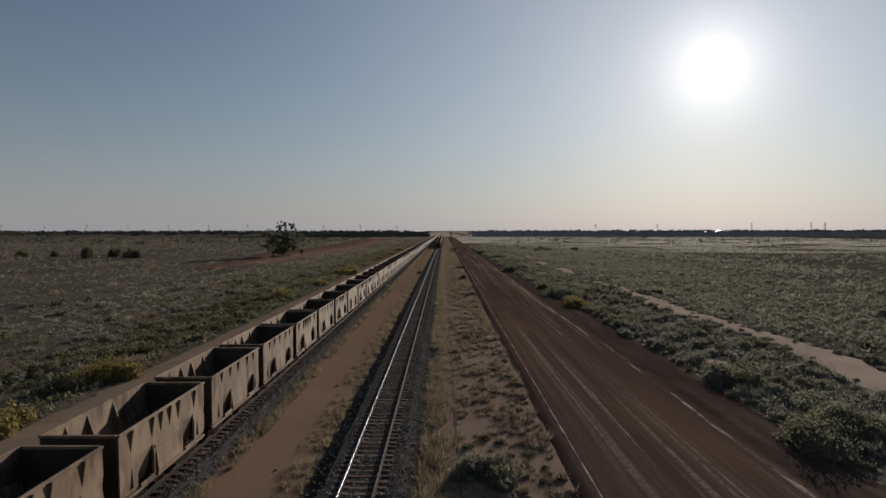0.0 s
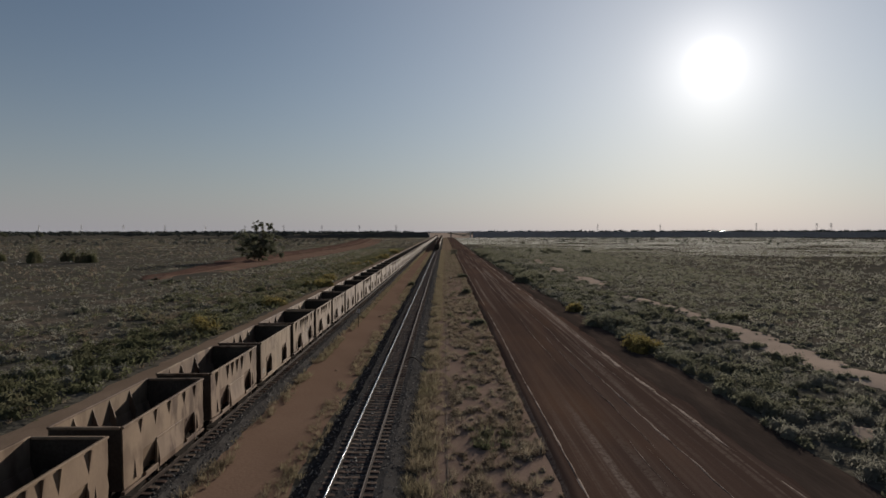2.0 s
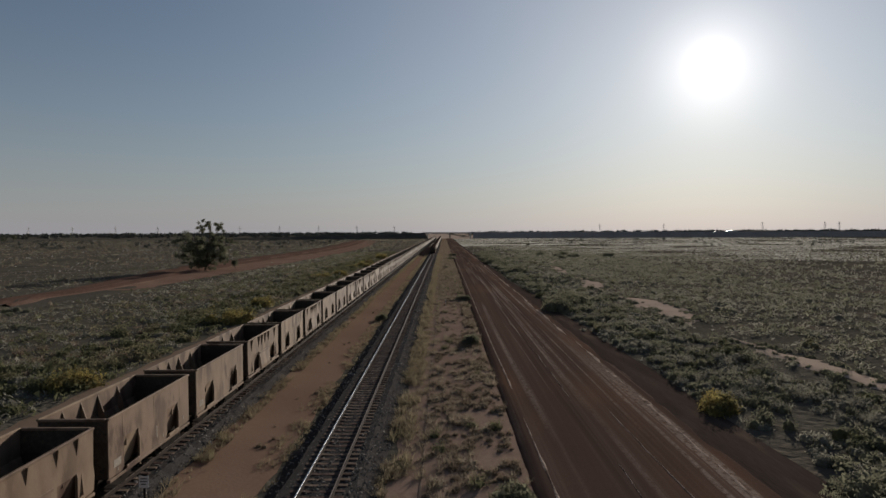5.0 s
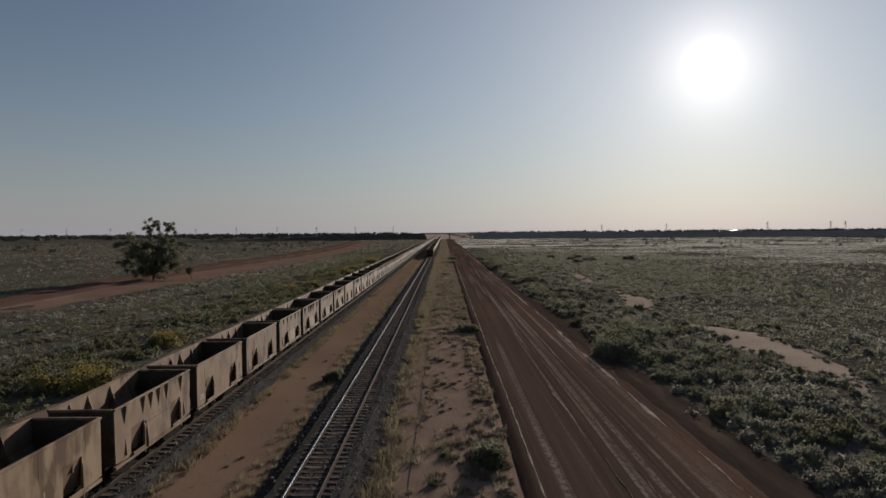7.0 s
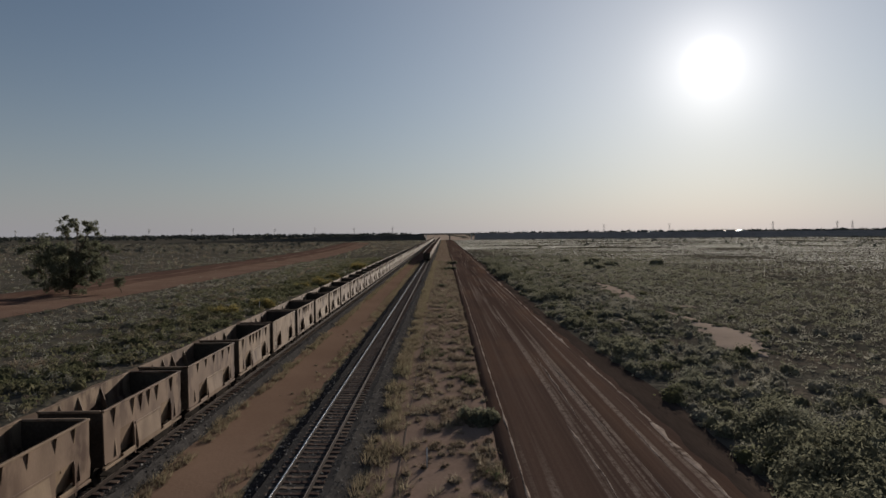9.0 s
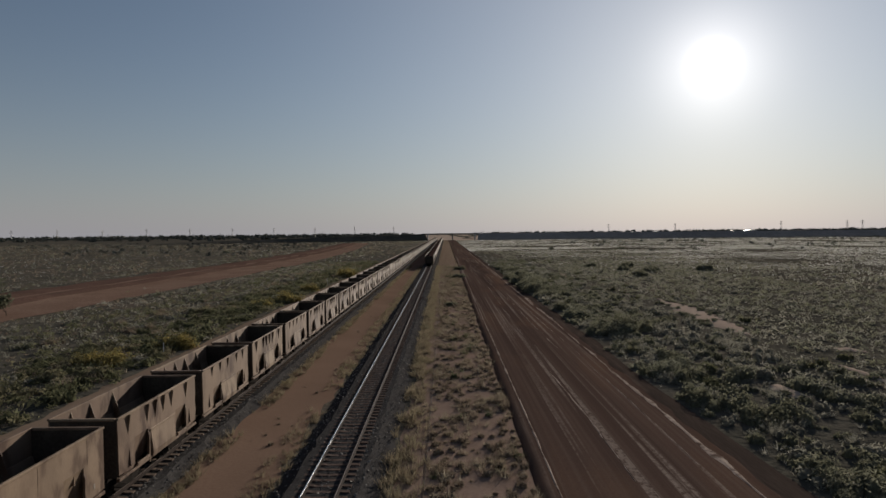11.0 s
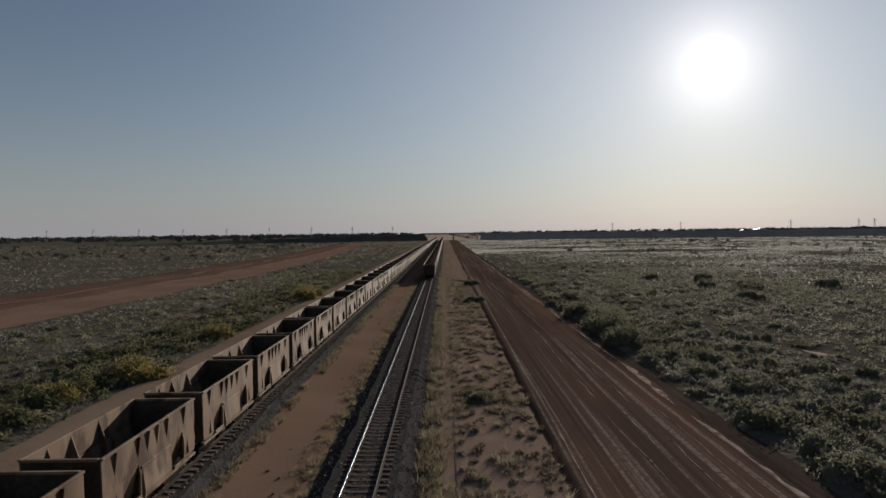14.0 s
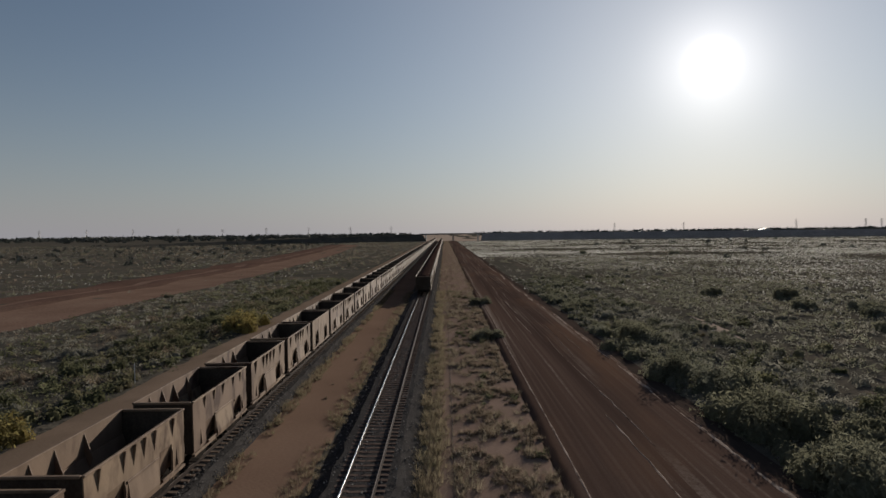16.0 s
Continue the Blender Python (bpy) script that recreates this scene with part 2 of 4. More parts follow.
def add_prism(bm, outline, axis, lo, hi):
    """A flat outline of (u, v) pairs pushed from lo to hi along an axis; x: u, v are y, z; y: x, z; z: x, y."""
    def at(u, v, w):
        return {"x": (w, u, v), "y": (u, w, v), "z": (u, v, w)}[axis]
    a = [bm.verts.new(at(u, v, lo)) for u, v in outline]
    b = [bm.verts.new(at(u, v, hi)) for u, v in outline]
    bm.faces.new(a), bm.faces.new(b[::-1])
    for i in range(len(a)):
        j = (i + 1) % len(a)
        bm.faces.new((a[j], a[i], b[i], b[j]))
    bmesh.ops.recalc_face_normals(bm, faces=bm.faces)
    return bm


def prism(outline, axis, lo, hi):
    return add_prism(bmesh.new(), outline, axis, lo, hi)


def wob(x, y, s, seed=0.0):
    return noise.noise((x * s, y * s, seed))


# ---- plan ----
TRACK_LEFT, TRACK_MID = -13.08, -3.75   # centre lines
RAIL_LEFT, RAIL_MID = 1.15, 0.80        # heights of the rail heads
FAR_Y = 1230.0                         # the road bridge


def ground_height(x, y):
    if -27 < x < 19.5:
        return 0.0
    edge = min(1.0, (min(abs(x + 27), abs(x - 19.5))) / 12)
    return edge * (0.35 * wob(x, y, 0.03) + 0.12 * wob(x, y, 0.15, 3.0))


# the ground, one sheet out to the horizon
def graded(lo, hi, fine_lo, fine_hi, step):
    vals = list(np.arange(fine_lo, fine_hi + 0.01, step))
    s, v = step, fine_hi
    while v < hi:
        s *= 1.3
        v += s
        vals.append(v)
    s, v = step, fine_lo
    while v > lo:
        s *= 1.3
        v -= s
        vals.insert(0, v)
    return vals


xs, ys = graded(-4600, 4600, -120, 120, 3.0), graded(-400, 4700, -30, 420, 3.0)
verts = [(x, y, ground_height(x, y)) for y in ys for x in xs]
nx = len(xs)
faces = [(j * nx + i, j * nx + i + 1, (j + 1) * nx + i + 1, (j + 1) * nx + i) for j in range(len(ys) - 1) for i in range(nx - 1)]
tagged(new("ground", data_from("ground", verts, faces, M_SCRUB, smooth=True)), "dry brown scrubland soil out to the horizon", "ground", kind="structure")


def strip(name, mat, x0, x1, y0, y1, z, rag=0.35, step=1.5, seed=1.0, cross=None, **tags):
    """A long strip of ground with ragged edges. cross: heights across it, as (share, height)."""
    cross = cross or [(0, 0.0), (0.5, 0.0), (1, 0.0)]
    vs, n = [], len(cross)
    yy = []
    y = y0
    while y < y1:
        yy.append(y)
        y += step * (1 if y < 450 else 6)
    yy.append(y1)
    for y in yy:
        a = x0 + rag * (wob(0, y, 0.45, seed) + 0.6 * wob(0, y, 0.09, seed + 5) + 0.4 * wob(0, y, 1.3, seed))
        b = (x1(y) if callable(x1) else x1) + rag * (wob(0, y, 0.45, seed + 9) + 0.6 * wob(0, y, 0.09, seed + 15) + 0.4 * wob(0, y, 1.3, seed + 3))
        for s, h in cross:
            vs.append((a + (b - a) * s, y, z + h + (0.03 * wob(a + s * 7, y, 0.4, seed) if 0 < s < 1 else 0)))
    fs = [(j * n + i, j * n + i + 1, (j + 1) * n + i + 1, (j + 1) * n + i) for j in range(len(yy) - 1) for i in range(n - 1)]
    return tagged(new(name, data_from(name, vs, fs, mat, smooth=True)), kind="structure", **tags)


strip("sand_strip", M_SAND, -11.9, -6.6, -20, FAR_Y, 0.05, 0.5, seed=2.0, cross=[(0, 0.40), (0.12, 0.38), (0.35, 0.22), (0.65, 0.06), (0.9, 0.0), (1, -0.06)],
      label="bare pink sand between the two railway tracks", category="sand")
strip("access_track", M_ACCESS, -25.6, -14.8, -20, FAR_Y, 0.05, 0.6, seed=4.0, cross=[(0, -0.06), (0.12, 0.10), (0.3, 0.12), (0.6, 0.2), (0.85, 0.36), (1, 0.4)],
      label="sandy access track beside the ore train", category="track")
strip("verge", M_VERGE, -1.0, 6.4, -20, FAR_Y, 0.04, 0.3, seed=6.0, cross=[(0, -0.05), (0.2, 0.02), (0.5, 0.03), (0.8, 0.02), (1, -0.05)],
      label="sandy verge with dry tufts beside the dirt road", category="verge")


def road_material():
    """Graded dirt: lanes along the way, orange patches, and pale crumbled streaks broken up by grain."""
    mat = bpy.data.materials.new("graded_dirt_road")
    mat.use_nodes = True
    nodes, links = mat.node_tree.nodes, mat.node_tree.links
    bsdf = nodes["Principled BSDF"]
    bsdf.inputs["Roughness"].default_value, bsdf.inputs["Specular IOR Level"].default_value = 0.95, 0.0
    place = nodes.new("ShaderNodeNewGeometry")

    def grain(scale, stretch, lo, hi, top=1.0, detail=4):
        m = nodes.new("ShaderNodeMapping")
        m.inputs["Scale"].default_value = stretch
        n = nodes.new("ShaderNodeTexNoise")
        n.inputs["Scale"].default_value, n.inputs["Detail"].default_value = scale, detail
        r = nodes.new("ShaderNodeMapRange")
        r.inputs[1].default_value, r.inputs[2].default_value, r.inputs[3].default_value, r.inputs[4].default_value = lo, hi, 0.0, top
        links.new(place.outputs["Position"], m.inputs["Vector"])
        links.new(m.outputs[0], n.inputs["Vector"])
        links.new(n.outputs[0], r.inputs[0])
        return r.outputs[0]

    def times(a, b):
        m = nodes.new("ShaderNodeMath")
        m.operation = "MULTIPLY"
        links.new(a, m.inputs[0])
        links.new(b, m.inputs[1])
        return m.outputs[0]

    def over(fac, a, b):
        m = nodes.new("ShaderNodeMix")
        m.data_type = "RGBA"
        links.new(fac, m.inputs[0])
        if isinstance(a, tuple):
            m.inputs[6].default_value = (*a, 1)
        else:
            links.new(a, m.inputs[6])
        m.inputs[7].default_value = (*b, 1)
        return m.outputs[2]

    colour = over(grain(0.5, (1, 0.012, 1), 0.36, 0.64), (0.098, 0.063, 0.049), (0.064, 0.042, 0.034))
    colour = over(grain(0.16, (1, 0.25, 1), 0.5, 0.68, 0.55), colour, (0.145, 0.083, 0.053))
    colour = over(grain(3.5, (1, 0.006, 1), 0.46, 0.72, 0.45), colour, (0.145, 0.103, 0.083))
    streak = times(times(grain(2.0, (1, 0.006, 1), 0.54, 0.63), grain(4.5, (1, 0.7, 1), 0.30, 0.56)), grain(0.12, (1, 0.12, 1), 0.42, 0.56, 0.9))
    colour = over(streak, colour, (0.25, 0.195, 0.16))
    fine = grain(9.0, (1, 1, 1), 0.35, 0.7, 0.28, 3)
    colour = over(fine, colour, (0.05, 0.034, 0.028))
    links.new(colour, bsdf.inputs["Base Color"])
    b = nodes.new("ShaderNodeBump")
    b.inputs["Strength"].default_value, b.inputs["Distance"].default_value = 0.25, 0.05
    links.new(fine, b.inputs["Height"])
    links.new(b.outputs[0], bsdf.inputs["Normal"])
    return mat


M_ROAD = road_material()


def road_right(y):
    """The road's right edge, which comes in as the scrub closes up."""
    return 20.6 - 2.4 * min(1.0, max(0.0, (y - 90) / 160)) + 0.8 * wob(0, y, 0.05, 12.0)


ROAD_CROSS = [(0, -0.04), (0.03, 0.22), (0.05, 0.27), (0.08, 0.26), (0.2, 0.29), (0.35, 0.33), (0.5, 0.36), (0.62, 0.34), (0.7, 0.30), (0.78, 0.24), (0.88, 0.16), (1, -0.06)]


def road_height(x, y):
    return float(np.interp((x - 6.0) / (road_right(y) - 6.0), *zip(*ROAD_CROSS)))


strip("dirt_road", M_ROAD, 6.0, road_right, -20, FAR_Y, 0.0, 0.16, seed=8.0,
      cross=ROAD_CROSS,
      label="wide graded red-brown dirt road with pale wheel streaks", category="road")


def shoulder():
    """The dark, damp-looking shoulder between the outer ridge and the scrub."""
    shares, vs = (0, 0.2, 0.5, 0.8, 1), []
    yy = list(np.arange(-20, 460, 1.5)) + list(np.arange(460, FAR_Y, 9.0))
    for y in yy:
        a = 16.5 + 0.45 * wob(0, y, 0.3, 21) + 0.3 * wob(0, y, 0.06, 22)
        b = max(road_right(y) + 0.4, a + 0.3)
        for k in shares:
            x = a + (b - a) * k
            vs.append((x, y, (road_height(x, y) if x < road_right(y) else -0.06) + (-0.03 if k == 0 else 0.05)))
    fs = [(j * 5 + i, j * 5 + i + 1, (j + 1) * 5 + i + 1, (j + 1) * 5 + i) for j in range(len(yy) - 1) for i in range(4)]
    tagged(new("road_shoulder", data_from("road_shoulder", vs, fs, M_SHOULDER, smooth=True)), "dark brown bare dirt shoulder of the road", "road shoulder", kind="structure")


M_SHOULDER = material("shoulder_dirt", (0.068, 0.050, 0.041), (0.05, 0.038, 0.032), 0.5, 6.0, third=(0.105, 0.076, 0.06), third_scale=0.8, third_at=(0.5, 0.68), stretch=(1, 0.15, 1), bump=0.3, speck=0.3)
shoulder()

# low pale ridges left by the grader along the road
def ridge(name, at, y0, y1, width, height, seed, label, sway=1.0):
    yy = np.arange(y0, y1 + 0.1, 0.8)
    vs = []
    for y in yy:
        fade = min(1.0, (y - y0) / 4, (y1 - y) / 4)
        c = at(y) + sway * (0.5 * wob(0, y, 0.04, seed) + 0.12 * wob(0, y, 0.5, seed))
        w = max(0.02, width * fade * (0.7 + 0.8 * wob(0, y, 0.5, seed + 2)))
        for s, h in ((-1, 0.0), (-0.3, 1.0), (0.3, 0.9), (1, 0.0)):
            vs.append((c + s * w, y, road_height(c, y) + 0.005 - (0.03 if h == 0 else 0) + height * h * fade * (0.8 + 0.6 * wob(s, y, 0.9, seed))))
    fs = [(j * 4 + i, j * 4 + i + 1, (j + 1) * 4 + i + 1, (j + 1) * 4 + i) for j in range(len(yy) - 1) for i in range(3)]
    tagged(new(name, data_from(name, vs, fs, M_WINDROW, smooth=True)), label, "dirt ridge", "grader ridges", "structure")


M_WINDROW = material("windrow_dirt", (0.46, 0.37, 0.305), (0.31, 0.24, 0.195), 1.1, 8.0, bump=0.5, third=(0.10, 0.066, 0.052), third_scale=1.5, third_at=(0.45, 0.6))
ridge_rng = random.Random(9)
for at, share, low in ((16.0, 0.95, 0.24), (14.4, 0.4, 0.06), (12.9, 0.6, 0.07), (11.9, 0.3, 0.06), (10.6, 0.65, 0.08)):
    y = 16.0
    while y < 560:
        run = ridge_rng.uniform(6, 30)
        if ridge_rng.random() < share:
            ridge("windrow", lambda yy, a=at: a + 0.5 * wob(0, yy, 0.012, a), y, y + run, low * ridge_rng.uniform(0.8, 1.7), ridge_rng.uniform(0.012, 0.026), y + at, "pale crumbled ridge left by a grader on the road")
        y += run * ridge_rng.uniform(0.85, 1.2)
for y0, y1 in ((15, 130), (134, 300), (306, 520)):
    ridge("windrow", lambda yy: 6.95, y0, y1, 0.12, 0.025, 3.0 + y0, "pale crumbled ridge along the road's edge", 0.3)


def red_corridor():
    """The bare red haul road beyond the scrub, with its windrow."""
    vs, fs, slots = [], [], []
    prof = [(0, -0.05), (0.05, 0.06), (0.35, 0.05), (0.42, 0.3), (0.5, 0.9), (0.58, 0.5), (0.7, 0.1), (0.8, 0.5), (0.9, 0.35), (1, -0.05)]
    rows = list(range(196, 1010, 6))
    for y in rows:
        run = (y - 196) / 814
        right = -66 + 9 * math.sin(min(1, run * 2.6) * 1.57) - 75 * max(0, run - 0.35) ** 1.5 + 1.6 * wob(0, y, 0.05, 2)
        width = 34 * min(1, 0.35 + run * 4) + 3 * wob(0, y, 0.06, 7)
        for s, h in prof:
            vs.append((right - width * s + 0.8 * wob(s * 9, y, 0.2, 4), y, ground_height(right, y) - 0.5 * max(0.0, 1 - run / 0.05) + 0.10 + h * (0.8 + 0.5 * wob(s, y, 0.1, 6))))
    n = len(prof)
    for j in range(len(rows) - 1):
        for i in range(n - 1):
            fs.append((j * n + i, (j + 1) * n + i, (j + 1) * n + i + 1, j * n + i + 1))
            slots.append(0 if i < 3 or i == 5 else 1)
    tagged(new("haul_road", data_from("haul_road", vs, fs, [M_SANDRED, M_RED], slots, smooth=True)), "bare red earth haul road with a low windrow", "road", kind="structure")


M_SANDRED = material("red_sand", (0.235, 0.155, 0.115), (0.19, 0.12, 0.088), 0.1, 3.0, bump=0.3)
red_corridor()

# a dry wash of pale sand winding through the scrub: y, centre, half width; nought where the scrub closes over it
WASH = [(20, 35.0, 1.5), (44, 34.6, 2.6), (64, 36.3, 2.0), (72, 36.2, 1.3), (92, 34.6, 2.0), (104, 35.4, 2.1), (112, 36.0, 1.9), (119, 35.3, 1.3), (135, 37.0, 1.1), (147, 34.7, 1.5), (160, 34.0, 0.0), (170, 33.0, 0.0),
        (176, 35.6, 1.5), (190, 35.4, 2.9), (198, 36.4, 2.1), (209, 34.0, 0.0), (222, 34.4, 0.0), (228, 34.6, 2.5), (236, 36.2, 2.7), (242, 36.2, 1.0), (256, 36.0, 0.0), (272, 37.0, 0.0),
        (277, 37.4, 1.3), (286, 37.6, 1.9), (299, 38.8, 1.5), (311, 39.0, 0.0), (316, 37.0, 0.0), (319, 36.5, 1.0), (322, 36.0, 0.0), (366, 33.7, 0.0), (376, 34.4, 0.9), (387, 35.4, 0.0)]
SPOTS = [(24.6, 56.5, 1.5, 2.8), (25.4, 73.0, 1.6, 2.2), (38.5, 186.0, 1.0, 2.0), (27.0, 246.0, 0.9, 2.0), (42.0, 262.0, 1.2, 1.6)]
WASH_Y, WASH_X, WASH_W = (np.array(v, float) for v in zip(*WASH))


def wash_edges(y):
    """Left and right edge of the wash at y, frayed by shrubs."""
    c, w = float(np.interp(y, WASH_Y, WASH_X)), float(np.interp(y, WASH_Y, WASH_W))
    fray = 1.3 * wob(0, y, 0.28, 41) + 0.7 * wob(0, y, 1.3, 42)
    fray2 = 1.3 * wob(0, y, 0.28, 47) + 0.7 * wob(0, y, 1.3, 48)
    k = min(1.0, w)
    return c - w * 1.1 + k * fray, c + w * 1.1 + k * fray2


def wash(y0, y1):
    yy = np.arange(y0, y1 + 0.01, 0.5)
    vs = []
    for y in yy:
        a, b = wash_edges(y)
        b = max(b, a + 0.02)
        for s in (0, 0.2, 0.5, 0.8, 1):
            x = a + (b - a) * s
            vs.append((x, y, ground_height(x, y) + (0.02 if s in (0, 1) else 0.10 + 0.03 * wob(x, y, 0.7, 44))))
    fs = [(j * 5 + i, j * 5 + i + 1, (j + 1) * 5 + i + 1, (j + 1) * 5 + i) for j in range(len(yy) - 1) for i in range(4)]
    tagged(new("dry_wash", data_from("dry_wash", vs, fs, M_PALE, smooth=True)), "dry wash of pale bare sand among the shrubs", "sand", "bare sand patches", "structure")


start = None
for (ya, xa, wa), (yb, xb, wb) in zip(WASH, WASH[1:]):
    if wa + wb > 0 and start is None:
        start = ya
    if wa + wb > 0 and wb == 0:
        wash(start, yb)
        start = None


def patch(i, x, y, a, b):
    vs = [(x, y, ground_height(x, y) + 0.16)]
    n = 40
    for ring in (0.55, 1.0):
        for k in range(n):
            w = k / n * math.tau
            r = ring * (1 + 0.6 * noise.noise((math.cos(w) * 2.2, math.sin(w) * 2.2, i * 3.1)) + 0.4 * noise.noise((math.cos(w) * 5, math.sin(w) * 5, i * 1.7)))
            px, py = x + 0.8 * a * r * math.cos(w), y + b * r * math.sin(w)
            vs.append((px, py, ground_height(px, py) + (0.14 if ring < 1 else 0.03)))
    fs = [(0, 1 + k, 1 + (k + 1) % n) for k in range(n)]
    fs += [(1 + k, 1 + n + k, 1 + n + (k + 1) % n, 1 + (k + 1) % n) for k in range(n)]
    tagged(new("sand_patch", data_from("sand_patch", vs, fs, M_PALE, smooth=True)), "pale bare sand patch among the shrubs", "sand", "bare sand patches", "structure")


for i, p in enumerate(SPOTS):
    patch(i, *p)


# ---- railway ----
def railway(name, cx, top, foot, half, label):
    track = empty(name, (cx, 0, 0), label=label, category="railway track", kind="structure")
    # ballast bed with uneven shoulders
    vs, yy = [], []
    y = -20.0
    while y < FAR_Y:
        yy.append(y)
        y += 1.2 if y < 420 else 8
    bed = top - 0.25
    prof = [(-half, foot), (-half * 0.35 - 1.08, (foot + bed) / 2), (-1.62, bed + 0.05), (-0.95, bed + 0.035), (-0.5, bed + 0.025), (0, bed + 0.035), (0.5, bed + 0.02), (0.95, bed + 0.015), (1.62, bed - 0.01), (half * 0.35 + 1.08, (foot + bed) / 2), (half, foot)]
    n = len(prof)
    for y in yy:
        for x, z in prof:
            k = 0.22 if abs(x) > 1 else 0.05
            vs.append((x + k * wob(x * 3 + cx, y, 0.8, 2), y, z + 0.05 * wob(x * 2 + cx, y, 1.1, 5)))
    fs = [(j * n + i, j * n + i + 1, (j + 1) * n + i + 1, (j + 1) * n + i) for j in range(len(yy) - 1) for i in range(n - 1)]
    part("ballast_bed", data_from("ballast_bed", vs, fs, M_BALLAST), M_BALLAST, track)
    # rails
    web = [(-0.07, 0.0), (0.07, 0.0), (0.07, 0.02), (0.012, 0.035), (0.012, 0.125), (0.036, 0.135), (0.036, 0.165), (-0.036, 0.165), (-0.036, 0.135), (-0.012, 0.125), (-0.012, 0.035), (-0.07, 0.02)]
    # heads worn to a slope, as the rails lean inwards
    HEAD = [(-0.033, -0.006), (0.033, -0.006), (0.033, -0.004), (0.026, 0.001), (0.014, 0.0058), (-0.006, 0.0077), (-0.026, 0.008), (-0.033, 0.0)]
    FLAT = [(-0.026, -0.004), (0.026, -0.004), (0.026, 0.0), (-0.026, 0.0)]
    for s, worn in ((-0.755, HEAD if top < 1 else FLAT), (0.755, FLAT)):
        rail = part("rail", prism([(s + u, top - 0.17 + v) for u, v in web], "y", -20, FAR_Y), M_RAIL, track)
        part("running_surface", prism([(s + u, top + v) for u, v in worn], "y", -20, FAR_Y), M_RAILTOP if worn is HEAD else M_RAILDULL, rail, "polished bright rail head" if worn is HEAD else "dull brown rail head")
    # loose stones on the bed
    rng = np.random.default_rng(int(abs(cx) * 10))
    m = 27000
    py = 8 + 420 * rng.random(m) ** 1.4
    px = rng.uniform(-half, half, m)
    pz = np.interp(np.abs(px), [0, 1.62, half], [bed + 0.04, bed + 0.02, foot])
    keep = (np.abs(np.abs(px) - 0.755) > 0.1)
    px, py, pz = px[keep], py[keep], pz[keep]
    m = len(px)
    base = np.array([(1, 0, 0), (-0.6, 0.8, 0), (-0.5, -0.8, 0.1), (0.1, 0, 1)], float)
    ang, size = rng.random(m) * 6.28, rng.uniform(0.035, 0.085, m)
    jit = base[None] + rng.normal(0, 0.25, (m, 4, 3))
    c, s = np.cos(ang)[:, None], np.sin(ang)[:, None]
    v = np.stack([px[:, None] + size[:, None] * (c * jit[..., 0] - s * jit[..., 1]), py[:, None] + size[:, None] * (s * jit[..., 0] + c * jit[..., 1]),
                  pz[:, None] + size[:, None] * jit[..., 2]], -1).reshape(-1, 3)
    t = (np.array([(0, 1, 3), (1, 2, 3), (2, 0, 3)])[None] + 4 * np.arange(m)[:, None, None]).reshape(-1, 3)
    tagged(part("loose_stones", tri_data("loose_stones", v, t, M_STONE), M_STONE, track), kind="stuff")
    return track


track_left = railway("railway_track", TRACK_LEFT, RAIL_LEFT, 0.38, 2.1, "railway track of concrete sleepers on dark ballast under the ore train")
track_mid = railway("railway_track", TRACK_MID, RAIL_MID, -0.03, 2.7, "railway track with bright rails and concrete sleepers on dark ballast")


# ---- ore wagons ----
WL, PITCH, TOP = 8.10, 9.18, 3.50
WX = 1.42


def side_outline(kind):
    top = TOP - 0.05
    if kind == "smooth":
        low = [(0, 1.05), (1.25, 1.0), (1.25, 2.36), (2.55, 2.36), (2.55, 0.92), (5.45, 0.92), (5.45, 2.36), (6.7, 2.36), (6.7, 1.0), (WL, 1.05)]
    elif kind == "ribbed":
        low = [(0.06, 1.1), (1.42, 1.0), (1.42, 2.28), (2.68, 2.28), (2.68, 0.86), (5.6, 0.86), (5.6, 2.3), (6.78, 2.3), (6.78, 1.0), (WL - 0.05, 1.1), (WL + 0.05, 1.65), (WL - 0.05, 2.1), (WL + 0.03, 2.5)]
    else:
        low = [(0.05, 1.05), (1.6, 1.0), (1.6, 2.1), (2.82, 2.1), (2.82, 0.9), (5.74, 0.9), (5.74, 2.1), (6.92, 2.1), (6.92, 1.0), (WL - 0.04, 1.05), (WL + 0.04, 1.6), (WL - 0.04, 2.05)]
    return low + [(WL, top), (0, top)]


def taper(y, z_wide, z_thin, reach, x, thick=0.09):
    """A triangular plate standing out from a side wall at x by reach, widest at z_wide."""
    return prism([(x, z_wide), (x + reach, z_wide), (x, z_thin)], "y", y - thick / 2, y + thick / 2)


def make_bogie(y, parent):
    bogie = part("bogie", box(-0.9, 0.9, y - 0.22, y + 0.22, 0.42, 0.78, 0.05), M_DARK, parent, "dark cast steel bogie")
    frame_shape = [(y - 1.12, 0.42), (y - 0.95, 0.32), (y - 0.45, 0.22), (y + 0.45, 0.22), (y + 0.95, 0.32), (y + 1.12, 0.42), (y + 1.12, 0.58), (y + 0.5, 0.80), (y - 0.5, 0.80), (y - 1.12, 0.58)]
    for s in (-1, 1):
        part("side_frame", prism(frame_shape, "x", s * 0.98 - 0.07, s * 0.98 + 0.07), M_DARK, bogie)
        for w in (-0.88, 0.88):
            wheel = bmesh.new()
            add_rod(wheel, (s * 0.70, y + w, 0.46), (s * 0.82, y + w, 0.46), 0.455, n=16)
            add_rod(wheel, (s * 0.66, y + w, 0.46), (s * 0.70, y + w, 0.46), 0.485, n=16)
            part("wheel", wheel, M_DARK, bogie)


